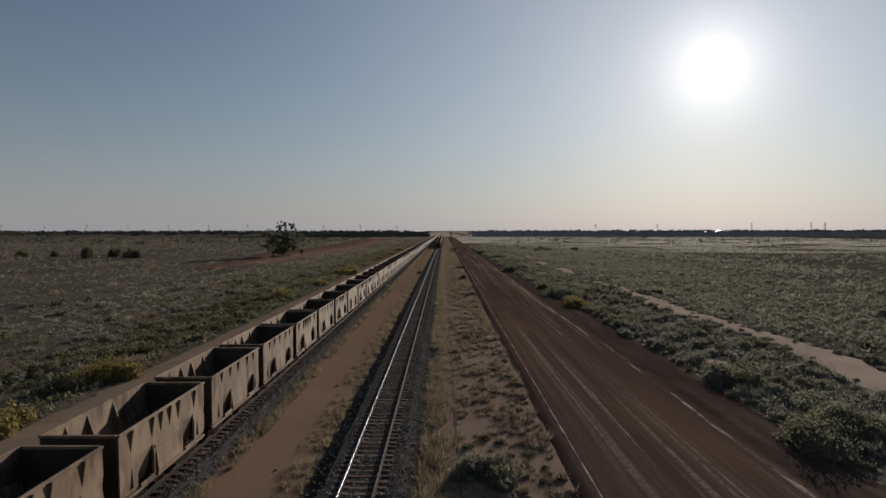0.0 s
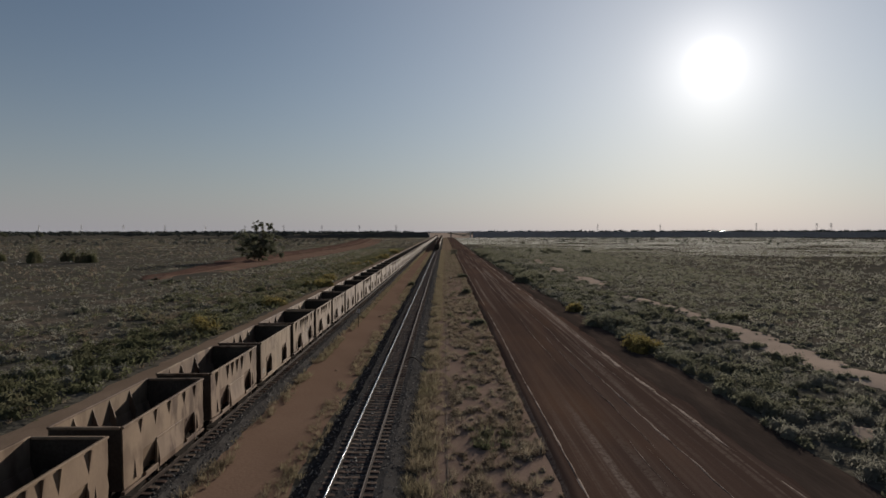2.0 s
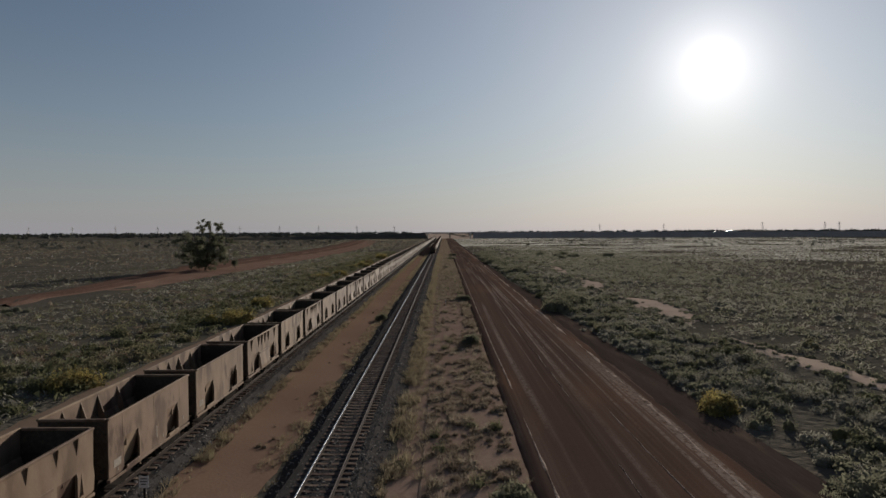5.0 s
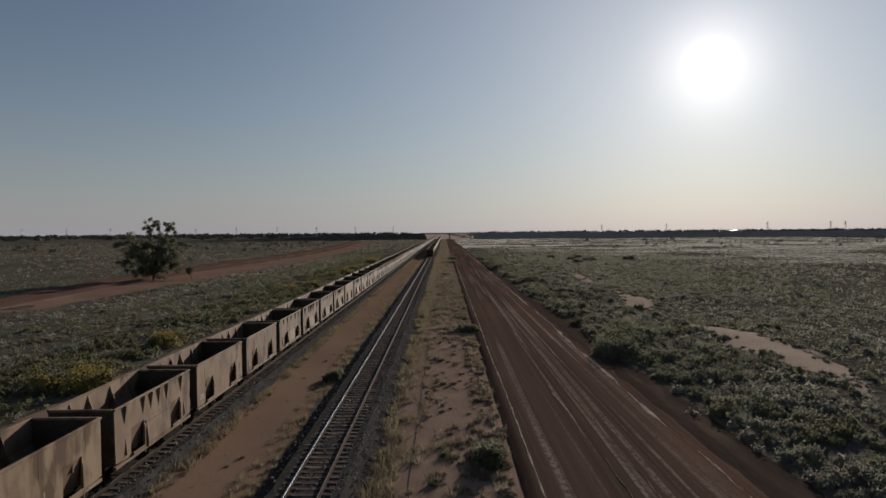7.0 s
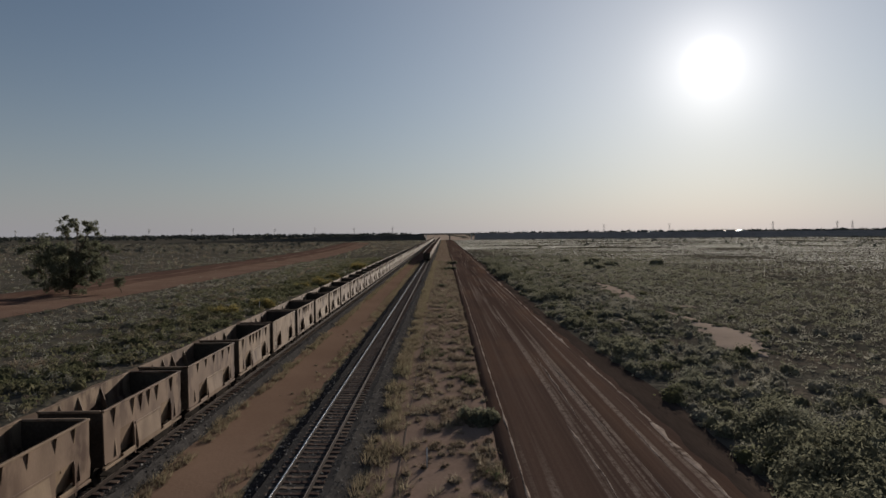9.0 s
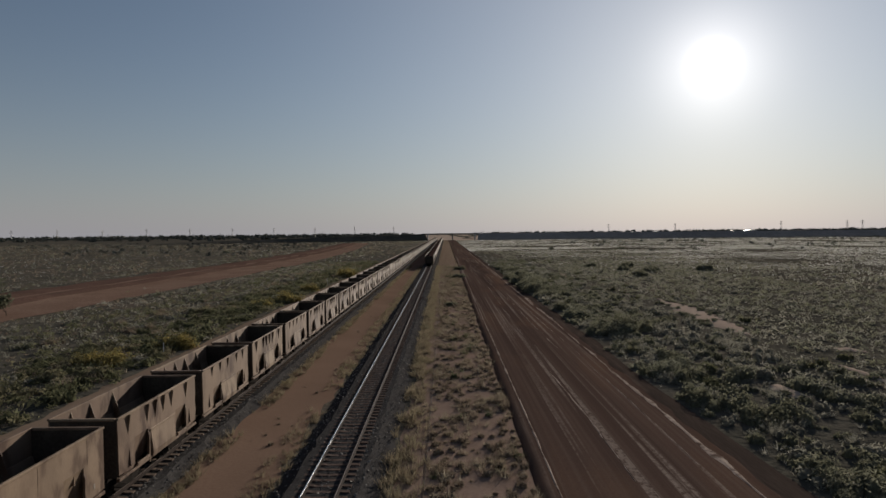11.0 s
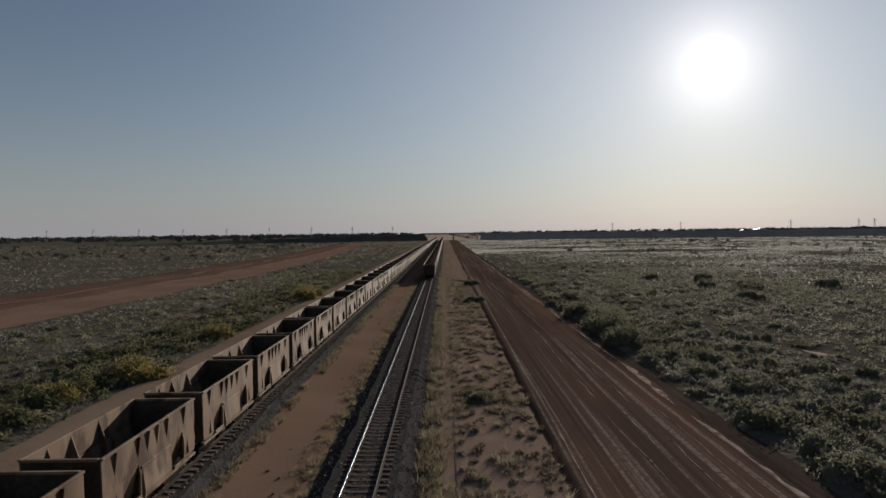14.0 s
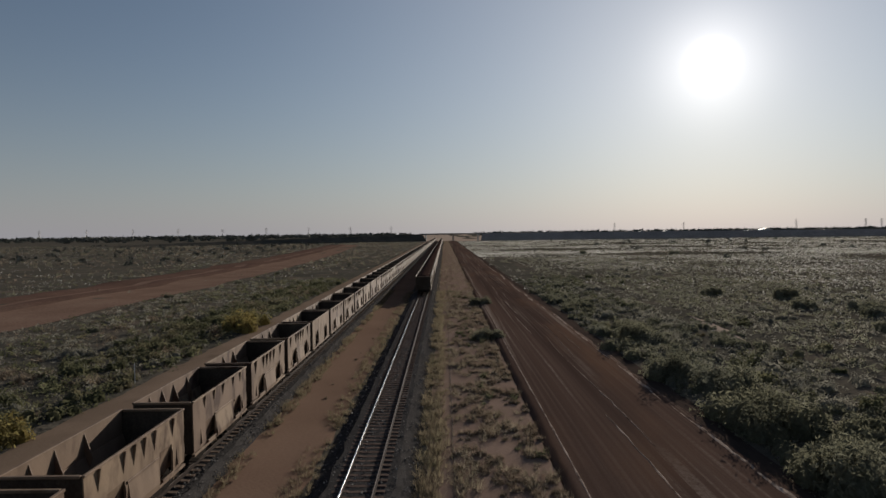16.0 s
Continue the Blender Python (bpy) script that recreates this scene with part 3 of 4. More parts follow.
def make_wagon(kind, detailed, loaded):
    smooth = kind == "smooth"
    label = "dusty beige steel ore wagon heaped with red ore" if loaded else "empty dusty beige ore wagon with plain sides" if smooth else "empty dusty beige ore wagon with ribbed sides"
    wagon = empty("ore_wagon", label=label, category="ore wagon", group="loaded train" if loaded else "empty ore train")
    for s in (-1, 1):
        wall = part("side_wall", prism(side_outline(kind), "x", s * WX, s * (WX - 0.05)), M_WAGON, wagon)
        if detailed and s > 0:
            # pressed bands and data panels on the outside
            if smooth:
                part("number_panel", box(WX, WX + 0.006, 0.4, 1.0, 1.34, 1.66), M_PANEL, wall, "faded white number panel with unreadable marks")
                for y, z0, z1 in ((4.3, 1.35, 1.9), (7.35, 1.3, 1.5), (0.72, 1.12, 1.24), (5.0, 1.15, 1.3)):
                    part("stencil_mark", box(WX, WX + 0.005, y, y + 0.08, z0, z1), M_PANEL, wall, "faded white stencil mark")
                for y in (1.15, 4.05, 6.95):
                    part("weld_seam", box(WX, WX + 0.006, y, y + 0.04, 2.4, TOP - 0.1), M_WAGON, wall)
            else:
                part("waist_band", box(WX, WX + 0.05, 2.8, 5.5, 2.08, 2.2, 0.02), M_WAGON, wall)
                part("door_sheet", prism([(WX + 0.001, 2.06), (WX + 0.11, 1.15), (WX + 0.08, 0.9), (WX + 0.001, 0.88)], "y", 2.95, 5.35), M_WAGON, wall, "bulged pale door sheet")
            # door recesses: a sheet that leans in below the wall, and a beam across the foot
            top, spans = {"smooth": (2.36, ((1.25, 2.55), (5.45, 6.7))), "ribbed": (2.28, ((1.42, 2.68), (5.6, 6.78)))}.get(kind, (2.1, ((1.6, 2.82), (5.74, 6.92))))
            for y0, y1 in spans:
                part("door_recess", prism([(WX - 0.02, top + 0.03), (WX - 0.36, 0.98), (WX - 0.39, 0.98), (WX - 0.05, top + 0.03)], "y", y0 - 0.05, y1 + 0.05), M_WAGON, wall)
                part("latch_beam", box(WX + 0.02, WX + 0.10, y0 + 0.06, y1 - 0.02, 1.0, 1.13, 0.015), M_WAGON, wall)
            for y in {"smooth": (2.55, 6.7), "ribbed": (2.68, 6.78)}.get(kind, (2.82, 6.92)):
                part("post", prism([(WX, 0.72), (WX + 0.05, 0.72), (WX + 0.05, 1.95), (WX, 2.15)], "y", y, y + 0.07), M_WAGON, wall)
    for y0, y1 in ((0.0, 0.06), (WL - 0.06, WL)):
        # end plates take the darkened inside colour for the shade on them
        part("end_wall", box(-WX + 0.052, WX - 0.052, y0, y1, 1.0, TOP - 0.05), M_INNER, wagon, "stained end plate, coloured darker for its shade")
    for s in (-1, 1):
        part("top_rail", box(s * (WX - 0.06), s * (WX + 0.055), -0.02, WL + 0.02, TOP - 0.10, TOP, 0.02), M_WAGON, wagon)
    for y0, y1 in ((-0.06, 0.10), (WL - 0.10, WL + 0.06)):
        part("end_rail", box(-WX + 0.092, WX - 0.092, y0, y1, TOP - 0.11, TOP - 0.005, 0.02), M_WAGON, wagon)
    for s in (-1, 1):
        part("side_sill", box(s * (WX - 0.12), s * (WX + 0.04), 0.02, WL - 0.02, 0.84, 0.97, 0.015), M_WAGON, wagon)
        part("hopper_sheet", prism([(s * 0.95, 1.0), (s * (WX - 0.06), 2.4), (s * (WX - 0.10), 2.4), (s * 0.90, 1.0)], "y", 0.1, WL - 0.1), M_WAGON, wagon)
    # sloping floor sheets inside
    floor = [(0.06, 2.3), (1.9, 1.15), (WL - 1.9, 1.15), (WL - 0.06, 2.3), (WL - 0.06, 2.2), (WL - 1.9, 1.05), (1.9, 1.05), (0.06, 2.2)]
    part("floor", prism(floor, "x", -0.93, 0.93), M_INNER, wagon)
    part("centre_sill", box(-0.3, 0.3, -0.3, WL + 0.3, 0.72, 1.02), M_DARK, wagon)
    if not smooth and (detailed or not loaded):
        ribs = [0.9, 2.64, 3.44, 4.27, 5.17, 6.9] if kind == "ribbed" else [1.48, 2.81, 4.14, 5.78, 7.0]
        for y in ribs:
            part("rib", taper(y, TOP - 0.1, 2.55 if kind == "ribbed" else 2.78, 0.12 if kind == "ribbed" else 0.09, WX, 0.08), M_WAGON, wagon)
        for y in (0.98, 7.3) if detailed else ():
            part("corner_rib", taper(y, 1.2, 2.0, 0.07, WX), M_WAGON, wagon)
    if loaded:
        heap = bmesh.new()
        bmesh.ops.create_grid(heap, x_segments=8, y_segments=22, size=1, matrix=Matrix.LocRotScale((0, WL / 2, 0), None, (WX - 0.06, WL / 2 - 0.07, 1)))
        for v in heap.verts:
            u, w = v.co.x / WX, (v.co.y / WL - 0.5) * 2
            v.co.z = TOP - 0.35 + 0.75 * (1 - u * u) * (1 - w ** 4) + 0.12 * wob(v.co.x, v.co.y, 1.3, 8)
        part("ore_load", heap, M_ORE, wagon, "heaped red iron ore")
    else:
        for s in (-1, 1):
            for y in () if s > 0 and not detailed else (1.5, 3.0, 5.0) if kind == "ribbed" else (1.6, 3.0, 4.4, 6.2):
                x = s * (WX - 0.05)
                part("inner_gusset", prism([(x, TOP - 0.12), (x - s * 0.34, 2.35), (x - s * 0.2, 1.9), (x, 1.9)], "y", y - 0.03, y + 0.03), M_WAGON, wagon)
    if detailed:
        for y in (1.45, WL - 1.45):
            make_bogie(y, wagon)
        for y, d in ((-0.3, -1), (WL + 0.3, 1)):
            part("coupler", box(-0.13, 0.13, y, y + d * 0.27, 0.76, 0.98, 0.03), M_DARK, wagon)
        part("brake_pipe", rod((0.55, -0.05, 0.9), (0.55, WL + 0.05, 0.9), 0.03), M_DARK, wagon)
        part("step", box(WX - 0.3, WX + 0.05, 0.15, 0.55, 0.55, 0.6), M_DARK, wagon)
    else:
        part("running_gear", add_box(box(-1.0, 1.0, 0.4, 2.5, 0.0, 0.8), -1.0, 1.0, WL - 2.5, WL - 0.4, 0.0, 0.8), M_DARK, wagon)
    return wagon


FIRST = 21.7 - WL          # y of the first wagon's near end
wagon_rng = random.Random(4)
protos = {}


def set_wagon(kind, detailed, loaded, x, y, z):
    key = (kind, detailed, loaded)
    if key not in protos:
        protos[key] = make_wagon(*key)
        protos[key].matrix_basis = pose(x, y, z)
    else:
        copy_thing(protos[key], pose(x, y, z))


# the kinds of the first wagons, in order: ribbed, panelled, smooth
ORDER = "rrrpprprsrrpssrsrssprprsrprprrrrrrrprrs"
for k in range(-1, 132):
    y = FIRST + k * PITCH
    kind = {"r": "ribbed", "p": "panelled", "s": "smooth"}[ORDER[k + 1] if k + 1 < len(ORDER) else wagon_rng.choice("rprsr")]
    set_wagon(kind, y < 480, False, TRACK_LEFT, y, RAIL_LEFT)
TAIL = 416.0
for k in range(0, 88):
    set_wagon("smooth" if k % 3 else "ribbed", k < 6, True, TRACK_MID, TAIL + k * PITCH, RAIL_MID)


# ---- road bridge and embankment across the line ----
def embankment(x0, y0, x1, y1, h0, h1, label, mat):
    d = Vector((x1 - x0, y1 - y0, 0))
    n = Vector((-d.y, d.x, 0)).normalized()
    steps = 60
    vs = []
    for i in range(steps + 1):
        s = i / steps
        c = Vector((x0, y0, 0)) + d * s
        h = h0 + (h1 - h0) * s
        for off, z in ((-26, -0.5), (-7, h), (7, h), (26, -0.5)):
            w = 1.5 * wob(c.x * 0.4, off, 0.11, 3)
            p = c + n * (off + w * 0.5)
            vs.append((p.x, p.y, z + 0.25 * w if z > 0 else z))
    fs = [(i * 4 + k, i * 4 + k + 1, (i + 1) * 4 + k + 1, (i + 1) * 4 + k) for i in range(steps) for k in range(3)] + [(0, 1, 2, 3), (steps * 4 + 3, steps * 4 + 2, steps * 4 + 1, steps * 4)]
    tagged(new("embankment", data_from("embankment", vs, fs, mat)), label, "embankment", kind="structure")


embankment(56, FAR_Y, 1500, 1020, 10.7, 7.5, "long dark earth embankment of the road over the railway", M_BANK)
embankment(-34, FAR_Y, -430, 1080, 10.6, 1.0, "dark earth ramp leading up to the road bridge", M_SCRUB)
# pale strip stands in for backlit glare showing under the bridge
strip("bare_apron", M_PALE, -110, 130, FAR_Y - 40, FAR_Y + 2600, 0.03, 4.0, label="pale ground beyond the bridge for the far plain's glare", category="ground")
bridge = empty("road_bridge", (0, FAR_Y, 0), label="low concrete road bridge over the railway and dirt road", category="bridge")
part("deck", box(-36, 58, -6, 6, 9.6, 10.5), M_BANK, bridge, "dark concrete deck")
for y in (-6.0, 5.6):
    part("parapet", box(-36, 58, y, y + 0.4, 10.5, 11.3), M_BANK, bridge)
part("pier", box(12.0, 14.2, -4, 4, -0.5, 9.6), M_BANK, bridge)
for x0, x1 in ((-27.5, -26.0), (48.5, 50.0)):
    part("abutment", box(x0, x1, -6.2, 6.2, -0.5, 9.6), M_CONCRETE, bridge, "pale concrete abutment")
    part("bearing_beam", box(x0 - 2.0, x1 + 2.0, -6.4, -6.1, 8.9, 9.6), M_CONCRETE, bridge)


# ---- vegetation ----
rng = np.random.default_rng(11)


def tuft(blades, height, spread, width):
    """Corners (3 a blade) of one tuft of grass, about its base."""
    a = rng.random(blades) * 6.283
    r0 = spread * 0.35 * np.sqrt(rng.random(blades))
    lean = spread * rng.uniform(0.3, 1.0, blades)
    h = height * rng.uniform(0.55, 1.0, blades)
    ca, sa = np.cos(a), np.sin(a)
    w = width * rng.uniform(0.6, 1.3, blades)
    base = np.stack([r0 * ca, r0 * sa, np.zeros(blades)], 1)
    side = np.stack([-sa * w, ca * w, np.zeros(blades)], 1)
    tip = np.stack([(r0 + lean) * ca, (r0 + lean) * sa, h], 1)
    return np.stack([base - side, base + side, tip], 1)


def dome(cx, cy, r, h, seg=7, rings=3):
    """Corners of the dense, uneven mass of twigs and leaves inside a shrub."""
    grid = []
    for k in range(rings):
        w = k / rings * 1.45
        lump = rng.uniform(0.78, 1.14, (seg, 2))
        grid.append([(cx + r * math.cos(w) * lump[i, 0] * math.cos(6.283 * (i + 0.5 * k) / seg), cy + r * math.cos(w) * lump[i, 0] * math.sin(6.283 * (i + 0.5 * k) / seg), h * math.sin(w) * lump[i, 1] - (0.08 if k == 0 else 0)) for i in range(seg)])
    t = []
    for low, high in zip(grid, grid[1:]):
        for i in range(seg):
            j = (i + 1) % seg
            t += [(low[i], low[j], high[i]), (low[j], high[j], high[i])]
    t += [(grid[-1][i], grid[-1][(i + 1) % seg], (cx, cy, h * rng.uniform(0.92, 1.05))) for i in range(seg)]
    return np.array(t)


def shrub(leaves, radius, height, leaf, lobes=4, dense=0.0, seg=7, rings=3):
    """Corners of one shrub: a few uneven domes, with leaf sprays standing out of their skins."""
    n = max(1, lobes)
    at = rng.normal(0, 0.42, (n, 2)) * radius * (n > 1)
    rad = radius * (0.62 if n > 1 else 0.9) * rng.uniform(0.7, 1.1, n)
    tall = height * rng.uniform(0.6, 1.0, n)
    pick = rng.integers(0, n, leaves)
    d = rng.normal(0, 1, (leaves, 3))
    d[:, 2] = np.abs(d[:, 2])
    d /= np.linalg.norm(d, axis=1)[:, None]
    r = (0.66 + 0.40 * rng.random(leaves))[:, None]
    c = d * r * np.stack([rad[pick], rad[pick], tall[pick]], 1)
    c[:, :2] += at[pick]
    u = np.cross(d, rng.normal(0, 1, (leaves, 3)))
    u /= np.linalg.norm(u, axis=1)[:, None]
    # clumps lying over the skin, and slender sprays that point outwards and up
    v = np.cross(d, u)
    q = rng.normal(0, 1, (leaves, 3, 2, 1)) * leaf * 1.25
    flat = c[:, None, :] + q[:, :, 0] * u[:, None, :] + q[:, :, 1] * v[:, None, :] + rng.normal(0, 0.5, (leaves, 3, 3)) * leaf
    w = u * (0.6 * leaf * rng.uniform(0.6, 1.4, leaves))[:, None]
    tip = d * 0.6 + np.array([0, 0, 0.45]) + rng.normal(0, 0.6, (leaves, 3))
    tip *= (leaf * rng.uniform(1.4, 3.0, leaves) / np.linalg.norm(tip, axis=1))[:, None]
    skin = np.where((rng.random(leaves) < 0.6)[:, None, None], flat, np.stack([c - w, c + w, c + tip], 1))
    if not dense:
        return skin
    return np.concatenate([skin] + [dome(x, y, a * dense, b * dense, seg, rings) for (x, y), a, b in zip(at, rad, tall)])


def scatter(name, variants, xy, size, mat, label, category, lift=0.0, heights=None):
    """Many copies of a few variants, turned and sized at random, as one mesh."""
    xy = np.asarray(xy, float)
    n = len(xy)
    which = rng.integers(0, len(variants), n)
    turn = rng.random(n) * 6.283
    z = np.array([ground_height(x, y) for x, y in xy]) + lift if heights is None else heights
    chunks = []
    for k, var in enumerate(variants):
        idx = np.nonzero(which == k)[0]
        if not len(idx):
            continue
        c, s, q = np.cos(turn[idx])[:, None, None], np.sin(turn[idx])[:, None, None], size[idx][:, None, None]
        x = xy[idx, 0][:, None, None] + q * (c * var[None, :, :, 0] - s * var[None, :, :, 1])
        y = xy[idx, 1][:, None, None] + q * (s * var[None, :, :, 0] + c * var[None, :, :, 1])
        zz = z[idx][:, None, None] + q * var[None, :, :, 2]
        chunks.append(np.stack([x, y, zz], -1).reshape(-1, 3))
    v = np.concatenate(chunks)
    return tagged(new(name, tri_data(name, v, np.arange(len(v)).reshape(-1, 3), mat)), label, category, kind="stuff")


def field(n, x0, x1, y0, y1, near=1.0):
    """Random places; near above 1 crowds them towards y0."""
    return np.stack([rng.uniform(x0, x1, n), y0 + (y1 - y0) * rng.random(n) ** near], 1)


def clumped(xy, scale, seed, cut):
    """Keeps the places where a slow noise is above cut."""
    v = np.array([noise.noise((x * scale, y * scale, seed)) for x, y in xy])
    return xy[v + rng.normal(0, 0.12, len(xy)) > cut]


def off_bare(xy):
    """Drops places on the sand patches and the haul road."""
    keep = np.ones(len(xy), bool)
    for x, y, a, b in SPOTS:
        keep &= ((xy[:, 0] - x) / (a * 0.78)) ** 2 + ((xy[:, 1] - y) / (b * 1.02)) ** 2 > 1
    edge = np.array([wash_edges(y) for y in xy[:, 1]])
    keep &= (xy[:, 0] < edge[:, 0] - 0.1) | (xy[:, 0] > edge[:, 1] + 0.1) | (np.interp(xy[:, 1], WASH_Y, WASH_W) < 0.3)
    run = np.clip((xy[:, 1] - 196) / 814, 0, 1)
    right = -66 + 9 * np.sin(np.minimum(1, run * 2.6) * 1.57) - 75 * np.maximum(0, run - 0.35) ** 1.5
    width = 34 * np.minimum(1, 0.35 + run * 4)
    on = (xy[:, 1] > 194) & (xy[:, 1] < 1010) & (xy[:, 0] < right + 0.8) & (xy[:, 0] > right - width - 0.5)
    on &= rng.random(len(xy)) > 0.03
    return xy[keep & ~on]


def sizes(n, lo, hi):
    return rng.uniform(lo, hi, n) * rng.uniform(0.8, 1.15, n)


GRASS = [tuft(6, 0.38, 0.42, 0.026) for _ in range(6)]
HUMMOCK = [tuft(16, 0.40, 0.5, 0.023) for _ in range(7)]
THICK = [tuft(20, 0.46, 0.42, 0.016) for _ in range(6)]
SPINIFEX = [tuft(40, 0.40, 0.42, 0.013) for _ in range(8)]
MOUND = [np.concatenate([shrub(26, 0.40, 0.32, 0.035, 1, 0.7, 6, 2), tuft(26, 0.46, 0.36, 0.012)]) for _ in range(8)]
GRASS_FAR = [tuft(3, 0.40, 0.5, 0.10) for _ in range(4)]
LOW = [shrub(95, 0.85, 0.6, 0.065, 3, 0.7, 5, 2) for _ in range(8)]
LOW_MID = [shrub(20, 0.85, 0.58, 0.115, 2) for _ in range(8)]
LOW_FAR = [shrub(6, 0.8, 0.55, 0.26, 1) for _ in range(5)]
BIG = [shrub(400, 1.45, 1.35, 0.075, 5, 0.67, 6, 2) for _ in range(8)]
BIG_MID = [shrub(150, 1.45, 1.4, 0.09, 5, 0.6, 5, 2) for _ in range(8)]
TWIGGY = [np.concatenate([shrub(90, 1.2, 1.1, 0.06, 4, 0.4, 5, 2), tuft(150, 0.95, 0.9, 0.010)]) for _ in range(6)]


def off_trough(xy):
    """Thins the tussocks over a bare stretch of the verge."""
    bare = (xy[:, 1] > 162) & (xy[:, 1] < 196) & (xy[:, 0] > 1.3) & (xy[:, 0] < 4.6)
    return xy[~bare | (rng.random(len(xy)) < 0.3)]


# grass along the ballast shoulders and on the verge
for x0, x1, n, hi in ((-1.3, 0.1, 5600, 1.6), (-0.6, 1.1, 2600, 1.2), (-7.7, -6.3, 3400, 1.1), (-11.3, -10.2, 3600, 1.25)):
    xy = clumped(field(n, x0, x1, 8, 430, 1.2), 0.35, x0, -0.25)
    scatter("dry_grass", THICK, xy, sizes(len(xy), 0.5, hi), M_STRAW, "dry straw-coloured grass along the ballast", "grass", 0.35 if x0 < -10 else 0.0)
xy = off_trough(clumped(field(3000, 0.9, 5.95, 8, 430, 1.1), 0.30, 7.0, -0.05))
scatter("dry_grass", SPINIFEX, xy, sizes(len(xy), 0.5, 1.7), M_SPINIFEX, "dry grey-brown tussocks on the sandy verge", "grass")
xy = off_trough(np.concatenate([clumped(field(7600, 1.0, 5.9, 8, 430, 1.05), 0.33, 17.0, -0.12), clumped(field(900, 4.6, 6.0, 8, 430, 1.05), 0.2, 18.0, -0.1)]))
scatter("low_shrubs", MOUND, xy, sizes(len(xy), 0.4, 1.45), M_TUSSOCK, "low brown tussocks on the sandy verge", "shrub")
xy = clumped(field(240, 1.2, 5.8, 8, 430), 0.15, 19.0, 0.05)
scatter("low_shrubs", MOUND, xy, sizes(len(xy), 0.9, 2.2), M_OLIVE, "low green shrubs on the sandy verge", "shrub")
xy = field(2600, -1.2, 6.5, 430, 1200, 1.3)
scatter("dry_grass", GRASS_FAR, xy, sizes(len(xy), 0.9, 1.5), M_TUSSOCK, "dry tussocks along the far verge", "grass")


# scrub plain on the right of the road
def right_of_road(xy, gap=0.3):
    return xy[xy[:, 0] > np.array([road_right(y) for y in xy[:, 1]]) + gap]


def ahead(xy, slope=0.72, base=8.0):
    """Keeps what can come into view along the way."""
    return xy[np.abs(xy[:, 0]) < base + (xy[:, 1] - 0) * slope]


# a belt of rounded shrubs between the road and the wash, thicker and taller farther along
for shapes, mat, n, x0, x1, y0, y1, cut, lo, hi, label in (
        (BIG, M_SHRUB, 300, 18, 25, 20, 200, -0.2, 0.45, 0.95, "rounded dark green shrubs along the road edge"),
        (BIG, M_GREY, 150, 18, 25, 20, 200, -0.2, 0.4, 0.8, "rounded grey-green shrubs along the road edge"),
        (BIG, M_SHRUB, 380, 17, 24, 190, 430, -0.3, 0.55, 1.2, "dense dark green shrubs along the road edge"),
        (TWIGGY, M_GREY, 600, 17.5, 33, 20, 440, -0.15, 0.5, 1.1, "grey twiggy shrubs along the road edge"),
        (BIG_MID, M_SHRUB, 520, 24, 34, 20, 470, -0.15, 0.45, 1.0, "rounded olive shrubs between the road and the wash"),
        (BIG_MID, M_GREY, 420, 24, 34, 20, 470, -0.15, 0.45, 0.9, "rounded grey shrubs between the road and the wash"),
        (BIG_MID, M_OLIVE, 240, 20, 44, 20, 470, -0.05, 0.4, 1.0, "rounded green shrubs between the road and the wash"),
        (BIG_MID, M_GREY, 300, 38, 90, 60, 560, 0.0, 0.45, 0.9, "rounded grey shrubs on the plain"),
        (LOW, M_SHRUB, 1250, 17, 30, 18, 460, -0.6, 0.5, 1.3, "low olive shrubs beside the dirt road"),
        (LOW, M_GREY, 1250, 17, 30, 18, 460, -0.6, 0.5, 1.2, "low grey-green shrubs beside the dirt road"),
        (LOW_MID, M_SHRUB, 3400, 37, 80, 40, 460, -0.5, 0.6, 1.25, "low olive shrubs on the plain"),
        (LOW_MID, M_GREY, 2400, 37, 75, 40, 440, -0.5, 0.6, 1.15, "low grey-green shrubs on the plain"),
        (LOW_MID, M_SHRUB, 3800, 29, 110, 40, 600, -0.15, 0.5, 1.25, "low olive shrubs on the plain"),
        (LOW_MID, M_GREY, 5400, 29, 120, 40, 600, -0.3, 0.5, 1.1, "low grey-green shrubs on the plain")):
    xy = right_of_road(off_bare(clumped(field(n, x0, x1, y0, y1), 0.09, 3.0 + n * 0.37 + x0, cut)), 0.9 if any(shapes is v for v in (BIG, TWIGGY)) else 0.3)
    scatter("shrubs" if any(shapes is v for v in (BIG, BIG_MID, TWIGGY)) else "low_shrubs", shapes, xy, sizes(len(xy), lo, hi), mat, label, "shrub")
# shrubs that fray the edges of the wash
yy = rng.uniform(30, 390, 620)
yy = yy[np.interp(yy, WASH_Y, WASH_W) > 0.4]
xy = np.array([(wash_edges(y)[k % 2] + rng.normal(0, 0.55), y) for k, y in enumerate(yy)])
scatter("low_shrubs", LOW, xy, sizes(len(xy), 0.4, 1.0), M_SHRUB, "low olive shrubs on the edges of the dry wash", "shrub")
for mat, n, lo, hi in ((M_DRYGREY, 1500, 0.6, 1.1), (M_GREY, 1600, 0.6, 1.2)):
    xy = right_of_road(off_bare(field(n, 17, 48, 20, 440)))
    scatter("hummock_grass", HUMMOCK, xy, sizes(len(xy), lo, hi), mat, "dense low hummock grass covering the plain", "grass")
xy = right_of_road(off_bare(field(9000, 40, 125, 60, 480)))
scatter("dry_grass", GRASS, xy, sizes(len(xy), 0.5, 1.2), M_DRYGREY, "dry tussock grass on the plain", "grass")
